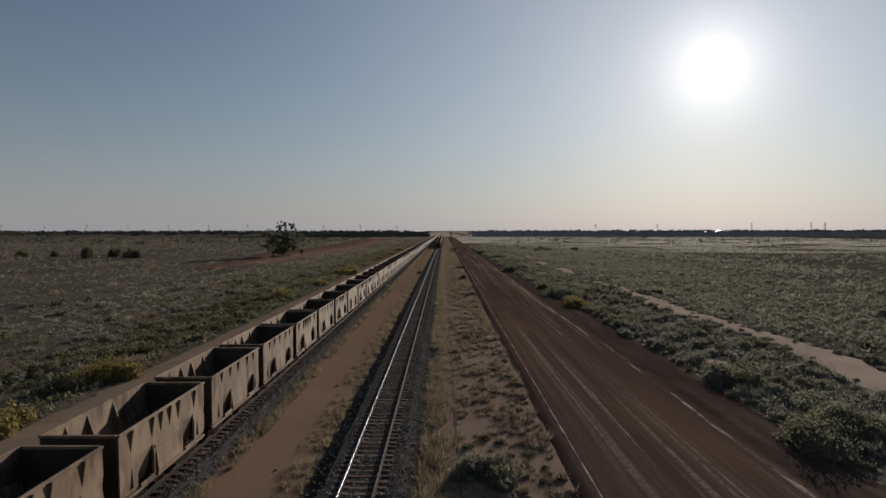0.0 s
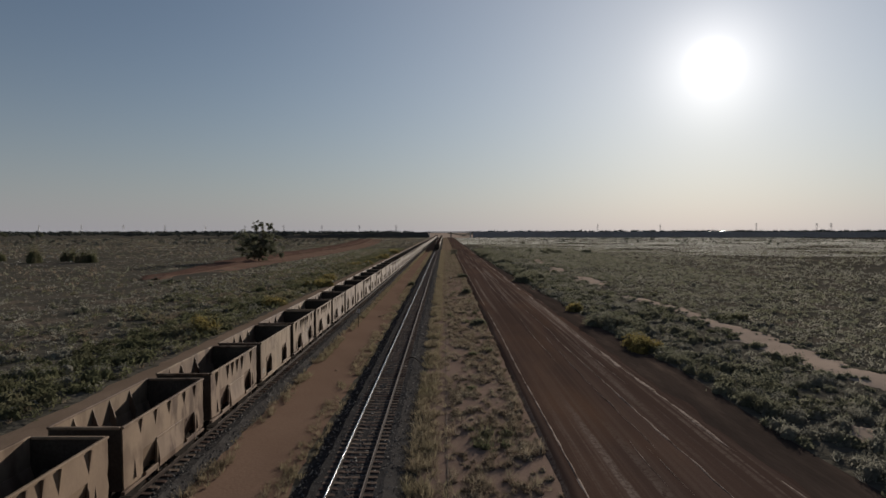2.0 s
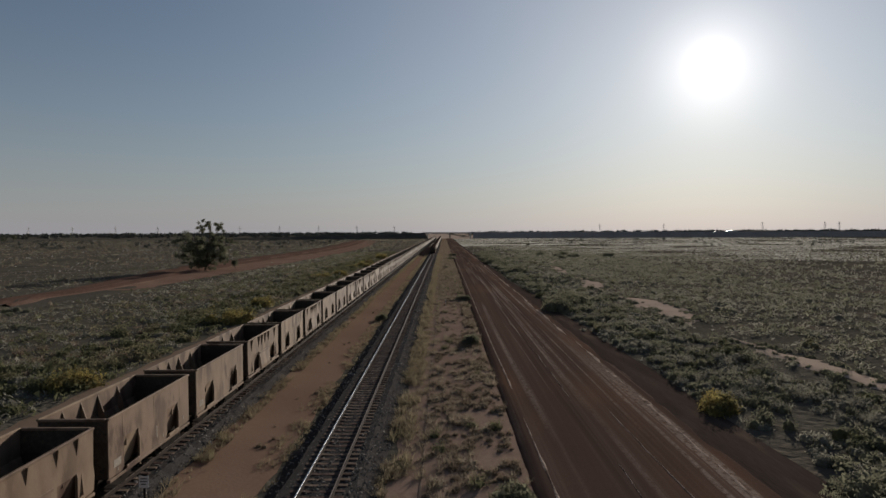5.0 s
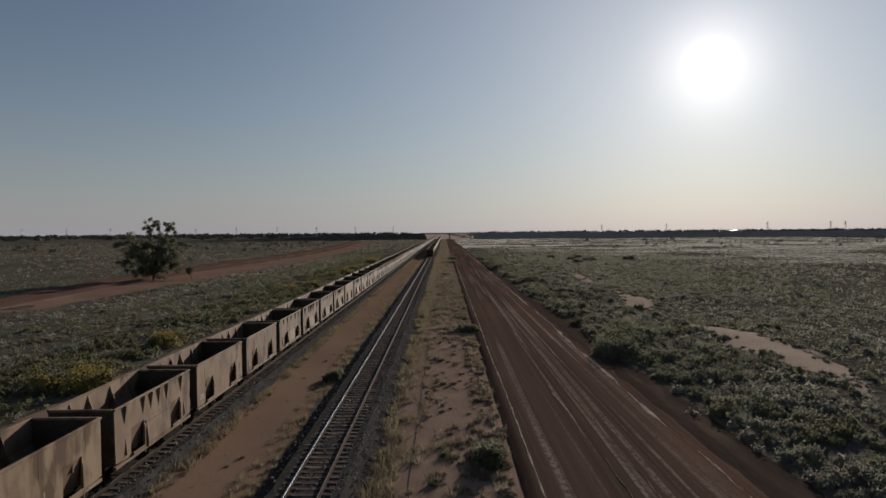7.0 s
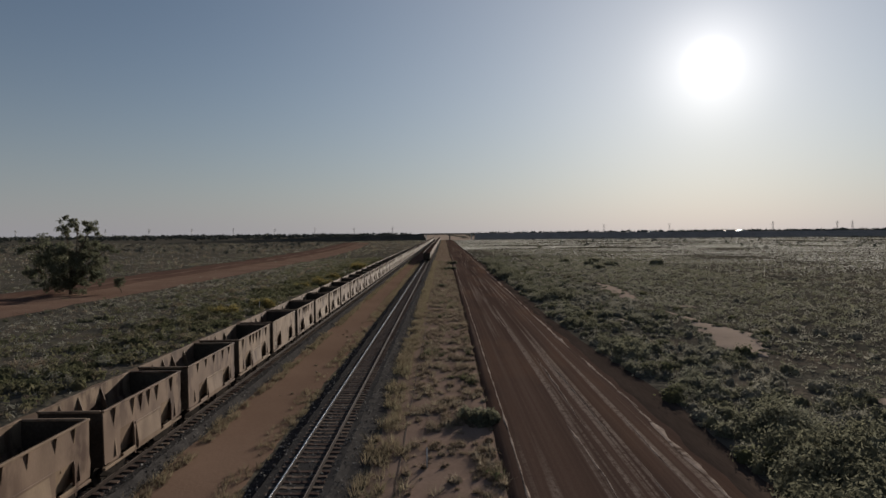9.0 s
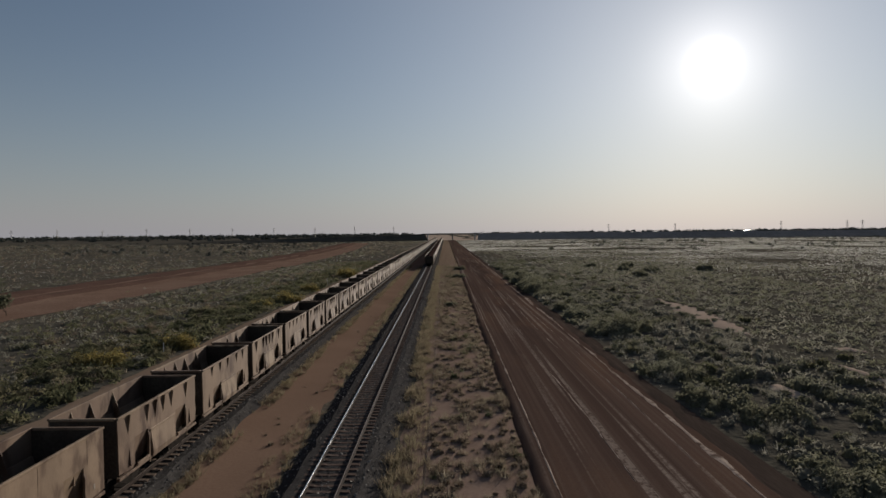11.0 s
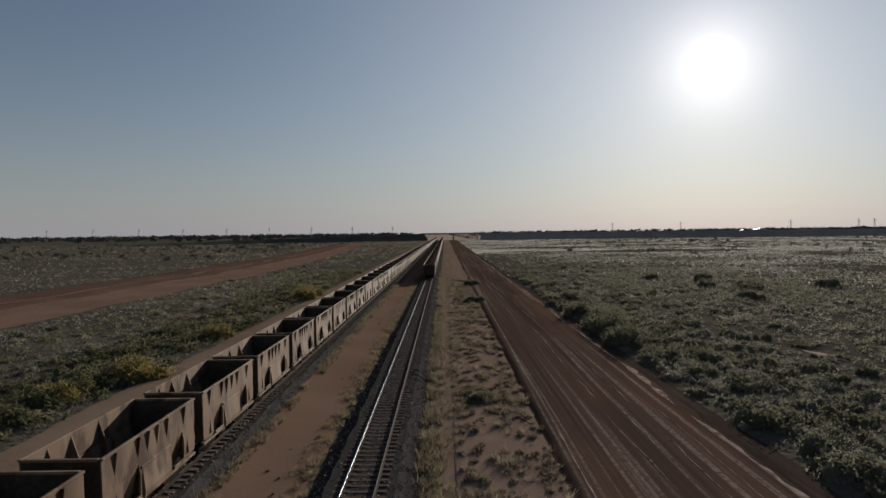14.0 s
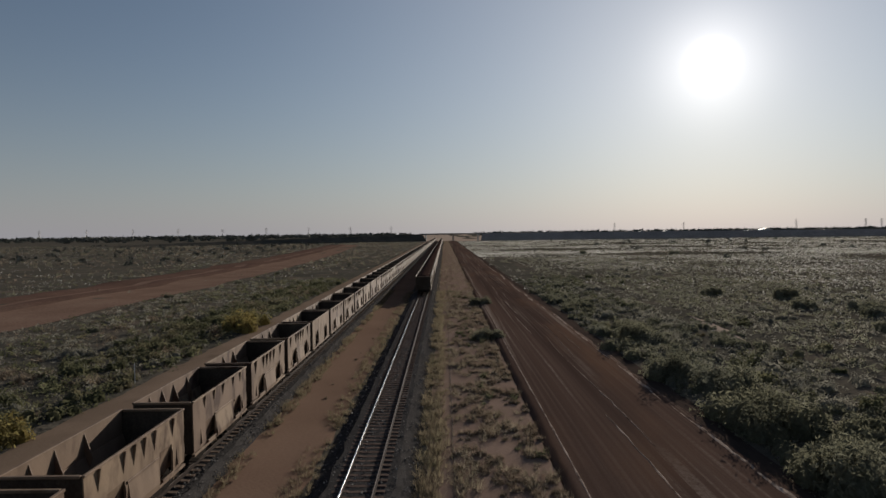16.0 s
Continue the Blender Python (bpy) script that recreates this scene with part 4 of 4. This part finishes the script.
for mat, n, lo, hi, shapes in ((M_GREY, 15000, 0.7, 1.5, LOW_FAR), (M_GLINT, 105000, 0.5, 1.15, GRASS_FAR), (M_GLINT, 55000, 1.0, 2.1, GRASS_FAR), (M_SHRUB, 9000, 0.7, 1.6, LOW_FAR)):
    xy = ahead(field(n, 17.5, 560, 600, 1180) if n == 55000 else field(n, 17.5, 420, 330, 680) if n == 105000 else field(n, 17.5, 560, 60, 1180))
    if mat == M_GLINT:
        xy = clumped(xy, 0.02, 71.0, -0.14)
        xy = xy[((xy[:, 1] - 330) / 110 > rng.random(len(xy))) | ((xy[:, 0] - 85) / 80 > rng.random(len(xy)))]
    else:
        xy = xy[(xy[:, 1] < 430) | (rng.random(len(xy)) < 0.4)]
    xy = xy[((xy[:, 0] - 42) / 70 > rng.random(len(xy))) | ((xy[:, 1] - 400) / 220 > rng.random(len(xy)))]
    scatter("scrub", shapes, xy, sizes(len(xy), lo, hi), mat, "pale dry scrub across the plain", "scrub")

# scrub plain on the left of the train
for shapes, mat, n, x0, x1, cut, lo, hi, label in (
        (BIG_MID, M_OLIVE, 900, -37, -26.4, -0.35, 0.45, 1.05, "dense green shrubs along the access track"),
        (BIG_MID, M_GREY, 330, -40, -27, -0.1, 0.4, 0.9, "dry grey shrubs along the access track"),
        (TWIGGY, M_TUSSOCK, 420, -44, -27.3, -0.1, 0.5, 1.1, "bare brown twiggy shrubs along the access track"),
        (BIG_MID, M_SHRUB, 300, -66, -36, 0.05, 0.4, 0.9, "rounded olive shrubs on the plain"),
        (LOW_MID, M_OLIVE, 2000, -35, -25.9, -0.9, 0.6, 1.35, "low olive shrubs along the access track"),
        (LOW_MID, M_OLIVE, 2600, -50, -26, -0.35, 0.5, 1.3, "low olive shrubs on the plain"),
        (LOW_MID, M_GREY, 2400, -60, -26, -0.3, 0.5, 1.0, "low grey-brown shrubs on the plain"),
        (LOW_MID, M_OLIVE, 3200, -105, -42, -0.1, 0.45, 1.1, "low olive shrubs on the plain"),
        (LOW_MID, M_GREY, 3200, -105, -42, -0.15, 0.45, 1.0, "low grey-brown shrubs on the plain")):
    xy = off_bare(clumped(field(n, x0, x1, 20, 470 if x1 > -30 else 620), 0.08, 33.0 + n * 0.37, cut))
    scatter("shrubs" if any(shapes is v for v in (BIG_MID, TWIGGY)) else "low_shrubs", shapes, xy, sizes(len(xy), lo, hi), mat, label, "shrub")
for mat, n, lo, hi in ((M_SPINIFEX, 900, 0.5, 1.0), (M_TUSSOCK, 2400, 0.6, 1.3), (M_DRYGREY, 1300, 0.5, 1.1)):
    xy = off_bare(field(n, -62, -25.9, 24, 440))
    scatter("hummock_grass", HUMMOCK, xy, sizes(len(xy), lo, hi), mat, "dense low hummock grass covering the plain", "grass")
for mat, n in ((M_TUSSOCK, 4000), (M_DRYGREY, 4500)):
    xy = off_bare(field(n, -135, -50, 60, 480))
    scatter("dry_grass", GRASS, xy, sizes(len(xy), 0.5, 1.15), mat, "dry tussock grass on the plain", "grass")
for mat, n, lo, hi, shapes in ((M_TUSSOCK, 11000, 0.7, 1.5, LOW_FAR), (M_GLINT, 30000, 0.45, 1.2, GRASS_FAR), (M_SHRUB, 10000, 0.6, 1.5, LOW_FAR)):
    xy = ahead(off_bare(field(n, -640, -26.5, 60, 1180, 1.25)))
    if mat == M_GLINT:
        xy = clumped(xy, 0.02, 72.0, -0.1)
        xy = xy[((xy[:, 1] - 400) / 100 > rng.random(len(xy))) | ((-xy[:, 0] - 110) / 60 > rng.random(len(xy)))]
    else:
        xy = clumped(xy, 0.012, 91.0, -0.3)
    xy = xy[((-xy[:, 0] - 50) / 70 > rng.random(len(xy))) | ((xy[:, 1] - 400) / 220 > rng.random(len(xy)))]
    scatter("scrub", shapes, xy, sizes(len(xy), lo, hi), mat, "pale dry scrub across the plain", "scrub")
xy = clumped(field(240, -10.6, -7.4, 12, 430), 0.2, 63.0, 0.0)
scatter("dry_grass", MOUND, xy, sizes(len(xy), 0.25, 0.75), M_TUSSOCK, "small dead tufts on the bare sand", "grass", 0.1)

# far woodland along the horizon
WOOD = [shrub(13, 1.0, 0.9, 0.32, 2) for _ in range(5)]
xy = np.concatenate([field(2400, -3000, -150, 2300, 3600), field(2400, 150, 3000, 2300, 3700)])
scatter("far_woods", WOOD, xy, rng.uniform(4.5, 13.5, len(xy)), M_FAR, "far dark line of low trees", "woodland")
TALL = [shrub(46, 0.62, 1.0, 0.16, 3) for _ in range(5)]
xy = np.concatenate([clumped(field(220, -1500, -360, 1500, 2000), 0.006, 81.0, 0.0), clumped(field(160, 700, 1900, 1900, 2500), 0.006, 82.0, 0.0)])
scatter("far_woods", TALL, xy, rng.uniform(8.0, 15.0, len(xy)), M_FAR, "taller dark trees standing on the horizon", "woodland")
xy = np.concatenate([field(900, -700, -120, 560, 1150), field(700, 120, 900, 560, 1150)])
scatter("far_shrubs", WOOD, xy, rng.uniform(1.0, 2.4, len(xy)), M_FAR, "dark shrubs dotted over the far plain", "shrub")


def leaf_mesh(name, corners, mat):
    v = corners.reshape(-1, 3)
    return tri_data(name, v, np.arange(len(v)).reshape(-1, 3), mat)


def stand_shrub(x, y, radius, height, mat, label, leaves=1300, leaf=0.085):
    """A shrub of its own, with stems and a crown."""
    thing = empty("shrub", (x, y, ground_height(x, y)), label=label, category="shrub")
    stems = bmesh.new()
    for k in range(7):
        a = k * 0.9 + x
        add_rod(stems, (0.1 * math.cos(a), 0.1 * math.sin(a), -0.1), (radius * 0.5 * math.cos(a), radius * 0.5 * math.sin(a), height * 0.7), 0.035, 0.012, 5)
    part("trunk", stems, M_BARK, thing)
    part("crown", leaf_mesh("crown", shrub(int(leaves * 1.7), radius, height, leaf, 9, 0.6, 8, 4), mat), mat, thing)


for x, y, r, h in ((-25.0, 51, 2.2, 2.1), (-24.4, 38, 1.9, 1.6), (-26.6, 111.5, 2.2, 2.3), (-24.8, 139, 2.0, 1.7), (-24.9, 175, 2.6, 2.5), (-25.9, 194, 2.2, 1.8), (-25.0, 267, 2.2, 1.9), (-28.5, 259, 2.0, 1.6),
                   (-24.6, 313, 2.6, 2.4), (-24.8, 335, 2.0, 2.0), (-24.2, 378, 2.4, 2.7), (-25.2, 384, 2.2, 2.5), (-26.8, 307, 1.8, 1.6), (20.6, 101, 1.8, 1.7), (20.4, 132, 1.6, 1.5), (20.6, 99, 1.5, 1.4)):
    stand_shrub(x - 2.2 if x < 0 else x, y, r, h, M_YELLOW, "yellow-flowering shrub beside the access track" if x < 0 else "yellowing shrub near the dirt road")
for x, y, r, h in ((2.0, 31, 1.4, 1.2), (5.0, 157, 1.3, 1.2), (5.6, 201, 1.2, 1.0), (5.2, 117, 1.2, 0.9), (2.5, 304, 0.9, 0.7), (5.6, 370, 1.5, 1.3), (6.0, 405, 1.6, 1.8), (-6.6, 176.2, 0.75, 1.0),
                   (21.3, 36, 2.8, 1.9), (24.0, 38, 2.6, 1.7), (23.2, 50, 2.4, 1.7), (21.6, 115, 2.6, 2.4), (19.6, 186, 2.6, 2.4), (20.4, 191, 2.4, 2.3), (22.4, 193, 3.0, 2.8), (23.4, 198, 2.6, 2.4), (23.8, 276, 2.8, 2.4), (19.2, 326, 2.6, 2.9),
                   (20.2, 334, 2.6, 2.9), (19.6, 349, 2.5, 2.8), (21.6, 337, 2.8, 3.0), (21.9, 368, 2.8, 2.8), (22.6, 345, 2.5, 2.5)):
    stand_shrub(x, y, r, h, M_SHRUB, "dense dark green shrub on the roadside" if x > 8 else "low green shrub on the sandy verge", 1700)


def tree(x, y, height, crown, lean, leaves, label, seed, leaf=0.26):
    """A gum tree: tapered trunk, limbs, and a crown of many leaf clumps with gaps."""
    r = random.Random(seed)
    local = np.random.default_rng(seed)
    thing = empty("tree", (x, y, ground_height(x, y)), label=label, category="tree")
    wood, ends = bmesh.new(), []

    def grow(p, d, length, radius, depth):
        for k in range(3):
            q = p + d * (length / 3)
            add_rod(wood, p, q, radius, radius * 0.82, 7)
            p, radius = q, radius * 0.82
            d = (d + Vector((r.uniform(-0.18, 0.18), r.uniform(-0.18, 0.18), r.uniform(-0.05, 0.1)))).normalized()
        if depth == 0:
            ends.append(p)
            return
        for k in range(r.choice((2, 3, 3))):
            a = r.uniform(0, 6.28)
            side = Vector((math.cos(a), math.sin(a), 0)) * r.uniform(0.5, 1.0) * crown / height * 1.5
            grow(p, (d * 0.75 + side + Vector((0, 0, 0.15))).normalized(), length * r.uniform(0.6, 0.85), radius * 0.7, depth - 1)
        if depth < 3:
            ends.append(p)

    grow(Vector((0, 0, -0.3)), Vector((lean, 0, 1)).normalized(), height * 0.30, height * 0.030, 3)
    part("trunk", wood, M_BARK, thing, "grey-brown trunk and limbs")
    pts = np.array([tuple(p) for p in ends])
    top = pts[:, 2].max()
    each = max(6, leaves // len(pts))
    c = (pts[:, None, :] + local.normal(0, 1, (len(pts), each, 3)) * np.array([crown * 0.085, crown * 0.085, height * 0.055])).reshape(-1, 3)
    c *= np.array([1, 1, height / (top + height * 0.06)])
    u = local.normal(0, 1, (len(c), 3, 3)) * leaf
    part("crown", leaf_mesh("crown", c[:, None, :] + u, M_GUM), M_GUM, thing, "sparse grey-green gum foliage")


def spreading_tree(x, y, label):
    """An old gum with low limbs: foliage in separate uneven masses."""
    local = np.random.default_rng(77)
    masses = [(-4.0, 0.5, 7.6, 3.0), (-7.0, 0.0, 5.4, 1.4), (-6.6, -1.0, 10.2, 1.6), (-3.2, 2.0, 10.2, 1.5), (1.0, -1.5, 6.4, 2.8), (4.8, 0.8, 6.4, 2.3), (7.0, 0.0, 9.2, 1.3), (-1.0, -0.5, 2.2, 1.6),
              (-1.2, 1.0, 13.8, 1.1), (1.7, 0.0, 14.5, 1.2), (4.4, -0.6, 13.7, 1.4), (2.0, 1.2, 11.3, 1.7), (2.0, 0.5, 3.2, 1.2), (-2.0, -2.5, 5.0, 1.9), (3.0, 2.5, 8.6, 1.8), (-5.0, 1.5, 4.4, 1.3), (5.8, -1.0, 4.3, 1.2),
              (-3.2, -1.0, 2.4, 1.7), (0.8, -1.2, 1.6, 1.4), (-2.0, 1.0, 6.0, 2.4), (3.2, -1.0, 5.0, 1.9), (0.0, 0.5, 9.0, 2.0)]
    thing = empty("tree", (x, y, ground_height(x, y)), label=label, category="tree")
    wood, leaf = bmesh.new(), []
    fork = Vector((0.1, 0, 1.5))
    add_rod(wood, (0, 0, -0.3), fork, 0.42, 0.33, 9)
    for mx, my, mz, r in masses:
        mx *= 1.1
        end = Vector((mx, my, mz))
        bend = fork.lerp(end, 0.5) + Vector((local.normal(0, 0.3), local.normal(0, 0.3), 0.12 * mz))
        add_rod(wood, fork, bend, 0.2, 0.12, 7)
        add_rod(wood, bend, end, 0.12, 0.04, 6)
        for k in range(5):
            d = Vector(local.normal(0, 1, 3)).normalized()
            add_rod(wood, bend.lerp(end, 0.55), end + d * r * 0.8, 0.045, 0.012, 5)
        n = int(380 * r ** 1.6)
        d = local.normal(0, 1, (n, 3))
        d /= np.linalg.norm(d, axis=1)[:, None]
        knots = local.normal(0, 0.72, (9, 3)) * r * np.array([1.15, 1.0, 0.8])
        c = np.array([mx, my, mz]) + knots[local.integers(0, 9, n)] + d * (0.48 * r * local.random(n)[:, None] ** 0.5)
        leaf.append(c[:, None, :] + local.normal(0, 0.17, (n, 3, 3)))
    part("trunk", wood, M_BARK, thing, "pale grey-brown trunk and limbs")
    corners = np.concatenate(leaf)
    corners[..., 2] = np.maximum(corners[..., 2], 0.1)
    part("crown", leaf_mesh("crown", corners, M_GUM), M_GUM, thing, "dense grey-green gum foliage in clumps")


spreading_tree(-74.0, 292.0, "tall spreading gum tree with low limbs beside the haul road")
tree(-65.5, 296, 3.4, 2.6, 0.0, 700, "small sapling beside the haul road", 8, 0.16)
for i, (x, y, h) in enumerate(((-154, 277, 7.0), (-152, 295, 5.6), (-137.5, 282, 6.4), (-181, 296, 4.0), (-196, 296, 4.4))):
    stand_shrub(x, y, h * 0.5, h * 1.15, M_OLIVE, "small dark bushy tree on the plain", 900, 0.16)


# ---- small things ----
def sign(x, y):
    thing = empty("trackside_sign", (x, y, 0.22), label="white trackside sign board on a thin post in the sand", category="sign")
    part("post", rod((0, 0, -0.1), (0, 0, 2.15), 0.04), M_DARK, thing)
    board = part("board", box(-0.2, 0.2, -0.055, -0.036, 1.78, 2.25, 0.006), M_WHITE, thing, "white board with unreadable lines")
    for z, w in ((2.15, 0.13), (2.04, 0.14), (1.93, 0.1)):
        part("text_bar", box(-w, w, -0.061, -0.058, z - 0.02, z + 0.02), M_DARK, board)


sign(-10.05, 114.2)


def pylon(x, y, h):
    thing = empty("power_pylon", (x, y, -0.5), label="thin steel lattice power pylon on the horizon", category="pylon")
    legs = bmesh.new()
    for sx in (-1, 1):
        for sy in (-1, 1):
            add_rod(legs, (sx * h * 0.09, sy * h * 0.09, 0), (sx * h * 0.015, sy * h * 0.015, h), h * 0.006, None, 4)
    for k in range(7):
        z0, z1 = h * k / 7, h * (k + 1) / 7
        a, b = h * (0.09 - 0.075 * k / 7), h * (0.09 - 0.075 * (k + 1) / 7)
        add_rod(legs, (-a, -a, z0), (b, -b, z1), h * 0.004, None, 4)
        add_rod(legs, (a, -a, z0), (-b, -b, z1), h * 0.004, None, 4)
    part("tower", legs, M_STEEL, thing)
    for z, w in ((0.72, 0.16), (0.84, 0.19), (0.95, 0.12)):
        part("cross_arm", rod((-h * w, 0, h * z), (h * w, 0, h * z), h * 0.006, None, 4), M_STEEL, thing)


for i in range(15):
    pylon(-2300 + i * 150, 2350 + 25 * i, 38)
for x, y in ((1130, 2350), (1320, 2300), (1370, 2300), (900, 2700), (640, 2700), (1650, 2250)):
    pylon(x, y, 40)


def shed(x, y, w, d, h, label):
    thing = empty("shed", (x, y, -0.3), label=label, category="shed")
    part("wall", box(-w / 2, w / 2, -d / 2, d / 2, 0, h), M_WHITE, thing)
    part("roof", prism([(-w / 2 - 0.5, h), (w / 2 + 0.5, h), (0, h + w * 0.1)], "y", -d / 2 - 0.5, d / 2 + 0.5), M_STEEL, thing)


for x, y, w, d, h in ((-640, 880, 26, 12, 4.5), (-675, 900, 14, 10, 4), (930, 2150, 34, 20, 9), (880, 2150, 20, 16, 7), (1010, 2000, 16, 14, 6), (680, 2250, 26, 18, 8), (620, 2300, 30, 18, 7)):
    shed(x, y, w, d, h, "low white industrial shed far across the plain")

def marker_post(x, y, h):
    thing = empty("marker_post", (x, y, ground_height(x, y)), label="thin white marker post in the dry grass", category="post")
    part("post", rod((0, 0, -0.1), (0, 0, h), 0.04), M_WHITE, thing)
    part("cap", rod((0, 0, h), (0, 0, h + 0.06), 0.05, 0.02), M_STEEL, thing)


for x, y, h in ((2.2, 193.3, 1.1), (-26.2, 349.8, 1.7), (-26.3, 262.0, 1.5)):
    marker_post(x, y, h)


def rail_hose(x, y, z, reach):
    """A dusty hose that arches from the rail over the ballast shoulder."""
    bm = bmesh.new()
    pts = [Vector((x + reach * k / 10, y + 0.25 * math.sin(k * 0.5), z + 0.32 * math.sin(math.pi * k / 10) - 0.045 * k)) for k in range(11)]
    rings = []
    for i, p in enumerate(pts):
        along = (pts[min(i + 1, 10)] - pts[max(i - 1, 0)]).normalized()
        side = along.cross(Vector((0, 1, 0))).normalized()
        up = side.cross(along)
        rings.append([bm.verts.new(p + 0.04 * (math.cos(k * 0.898) * side + math.sin(k * 0.898) * up)) for k in range(7)])
    for lo, hi in zip(rings, rings[1:]):
        for k in range(7):
            bm.faces.new((lo[k], lo[(k + 1) % 7], hi[(k + 1) % 7], hi[k]))
    bm.faces.new(rings[0]), bm.faces.new(rings[-1][::-1])
    bmesh.ops.recalc_face_normals(bm, faces=bm.faces)
    me = bpy.data.meshes.new("hose")
    bm.to_mesh(me)
    bm.free()
    me.materials.append(M_CONC)
    tagged(new("hose", me), "dusty rubber hose arching over the ballast shoulder", "hose", "trackside hoses")


for x, y in ((-2.85, 92.3), (-2.8, 309.5), (-2.8, 311.2), (-2.85, 180.0)):
    rail_hose(x, y, 0.62, 1.5)

# a clump of trees round the far shed
for i in range(16):
    tree(-560 - 13 * i + 7 * math.sin(i * 2.3), 905 + 28 * math.sin(i * 1.7), 7.5 + 3.5 * abs(math.sin(i * 1.3)), 7.0, 0.03, 320, "dark tree in a clump round the far shed", 60 + i, 0.5)
for x, y, r, h in ((62, 412, 2.6, 2.8), (80, 391, 2.8, 2.9), (118, 620, 3.0, 3.0), (75, 640, 2.8, 2.6), (56, 395, 2.0, 2.0), (52, 420, 2.2, 2.2), (60, 385, 2.0, 1.8), (64, 390, 2.4, 2.4), (54, 372, 2.2, 2.0), (-150, 640, 2.6, 2.6)):
    stand_shrub(x, y, r, h, M_SHRUB, "large dark shrub standing out on the pale plain", 700)

# a thin cable lying along the verge
cable = bmesh.new()
pts = [(0.75 + 0.18 * wob(0, y, 0.02, 4) + 0.05 * wob(0, y, 0.2, 6), y, 0.11) for y in range(5, 460, 3)]
for a, b in zip(pts, pts[1:]):
    add_rod(cable, a, b, 0.018, None, 5)
me = bpy.data.meshes.new("cable")
cable.to_mesh(me)
cable.free()
me.materials.append(M_RAIL)
tagged(new("cable", me), "thin dark cable lying along the sandy verge", "cable")


# ---- sleepers, last ----
def sleepers(track, top):
    b = bmesh.new()
    add_prism(b, [(-1.25, top - 0.40), (1.25, top - 0.40), (1.23, top - 0.19), (0.55, top - 0.175), (0.4, top - 0.205), (-0.4, top - 0.205), (-0.55, top - 0.175), (-1.23, top - 0.19)], "y", -0.12, 0.12)
    me = bpy.data.meshes.new("sleeper")
    b.to_mesh(me)
    b.free()
    me.materials.append(M_CONC)
    spacing, y0 = 0.67, 16.0
    for k in range(300):
        ob = part("sleeper", me, M_CONC, track, at=(random.uniform(-0.02, 0.02), y0 + k * spacing, random.uniform(-0.008, 0.008)))
        ob.rotation_euler.z = random.uniform(-0.012, 0.012)
    src = np.array([v.co[:] for v in me.vertices])
    polys = [tuple(p.vertices) for p in me.polygons]
    vs, fs = [], []
    for k in range(300, 700):
        n = len(vs)
        vs += [(x, y + y0 + k * spacing, z) for x, y, z in src]
        fs += [tuple(n + i for i in p) for p in polys]
    tagged(part("far_sleepers", data_from("far_sleepers", vs, fs, M_CONC), M_CONC, track), kind="stuff")


sleepers(track_left, RAIL_LEFT)
sleepers(track_mid, RAIL_MID)
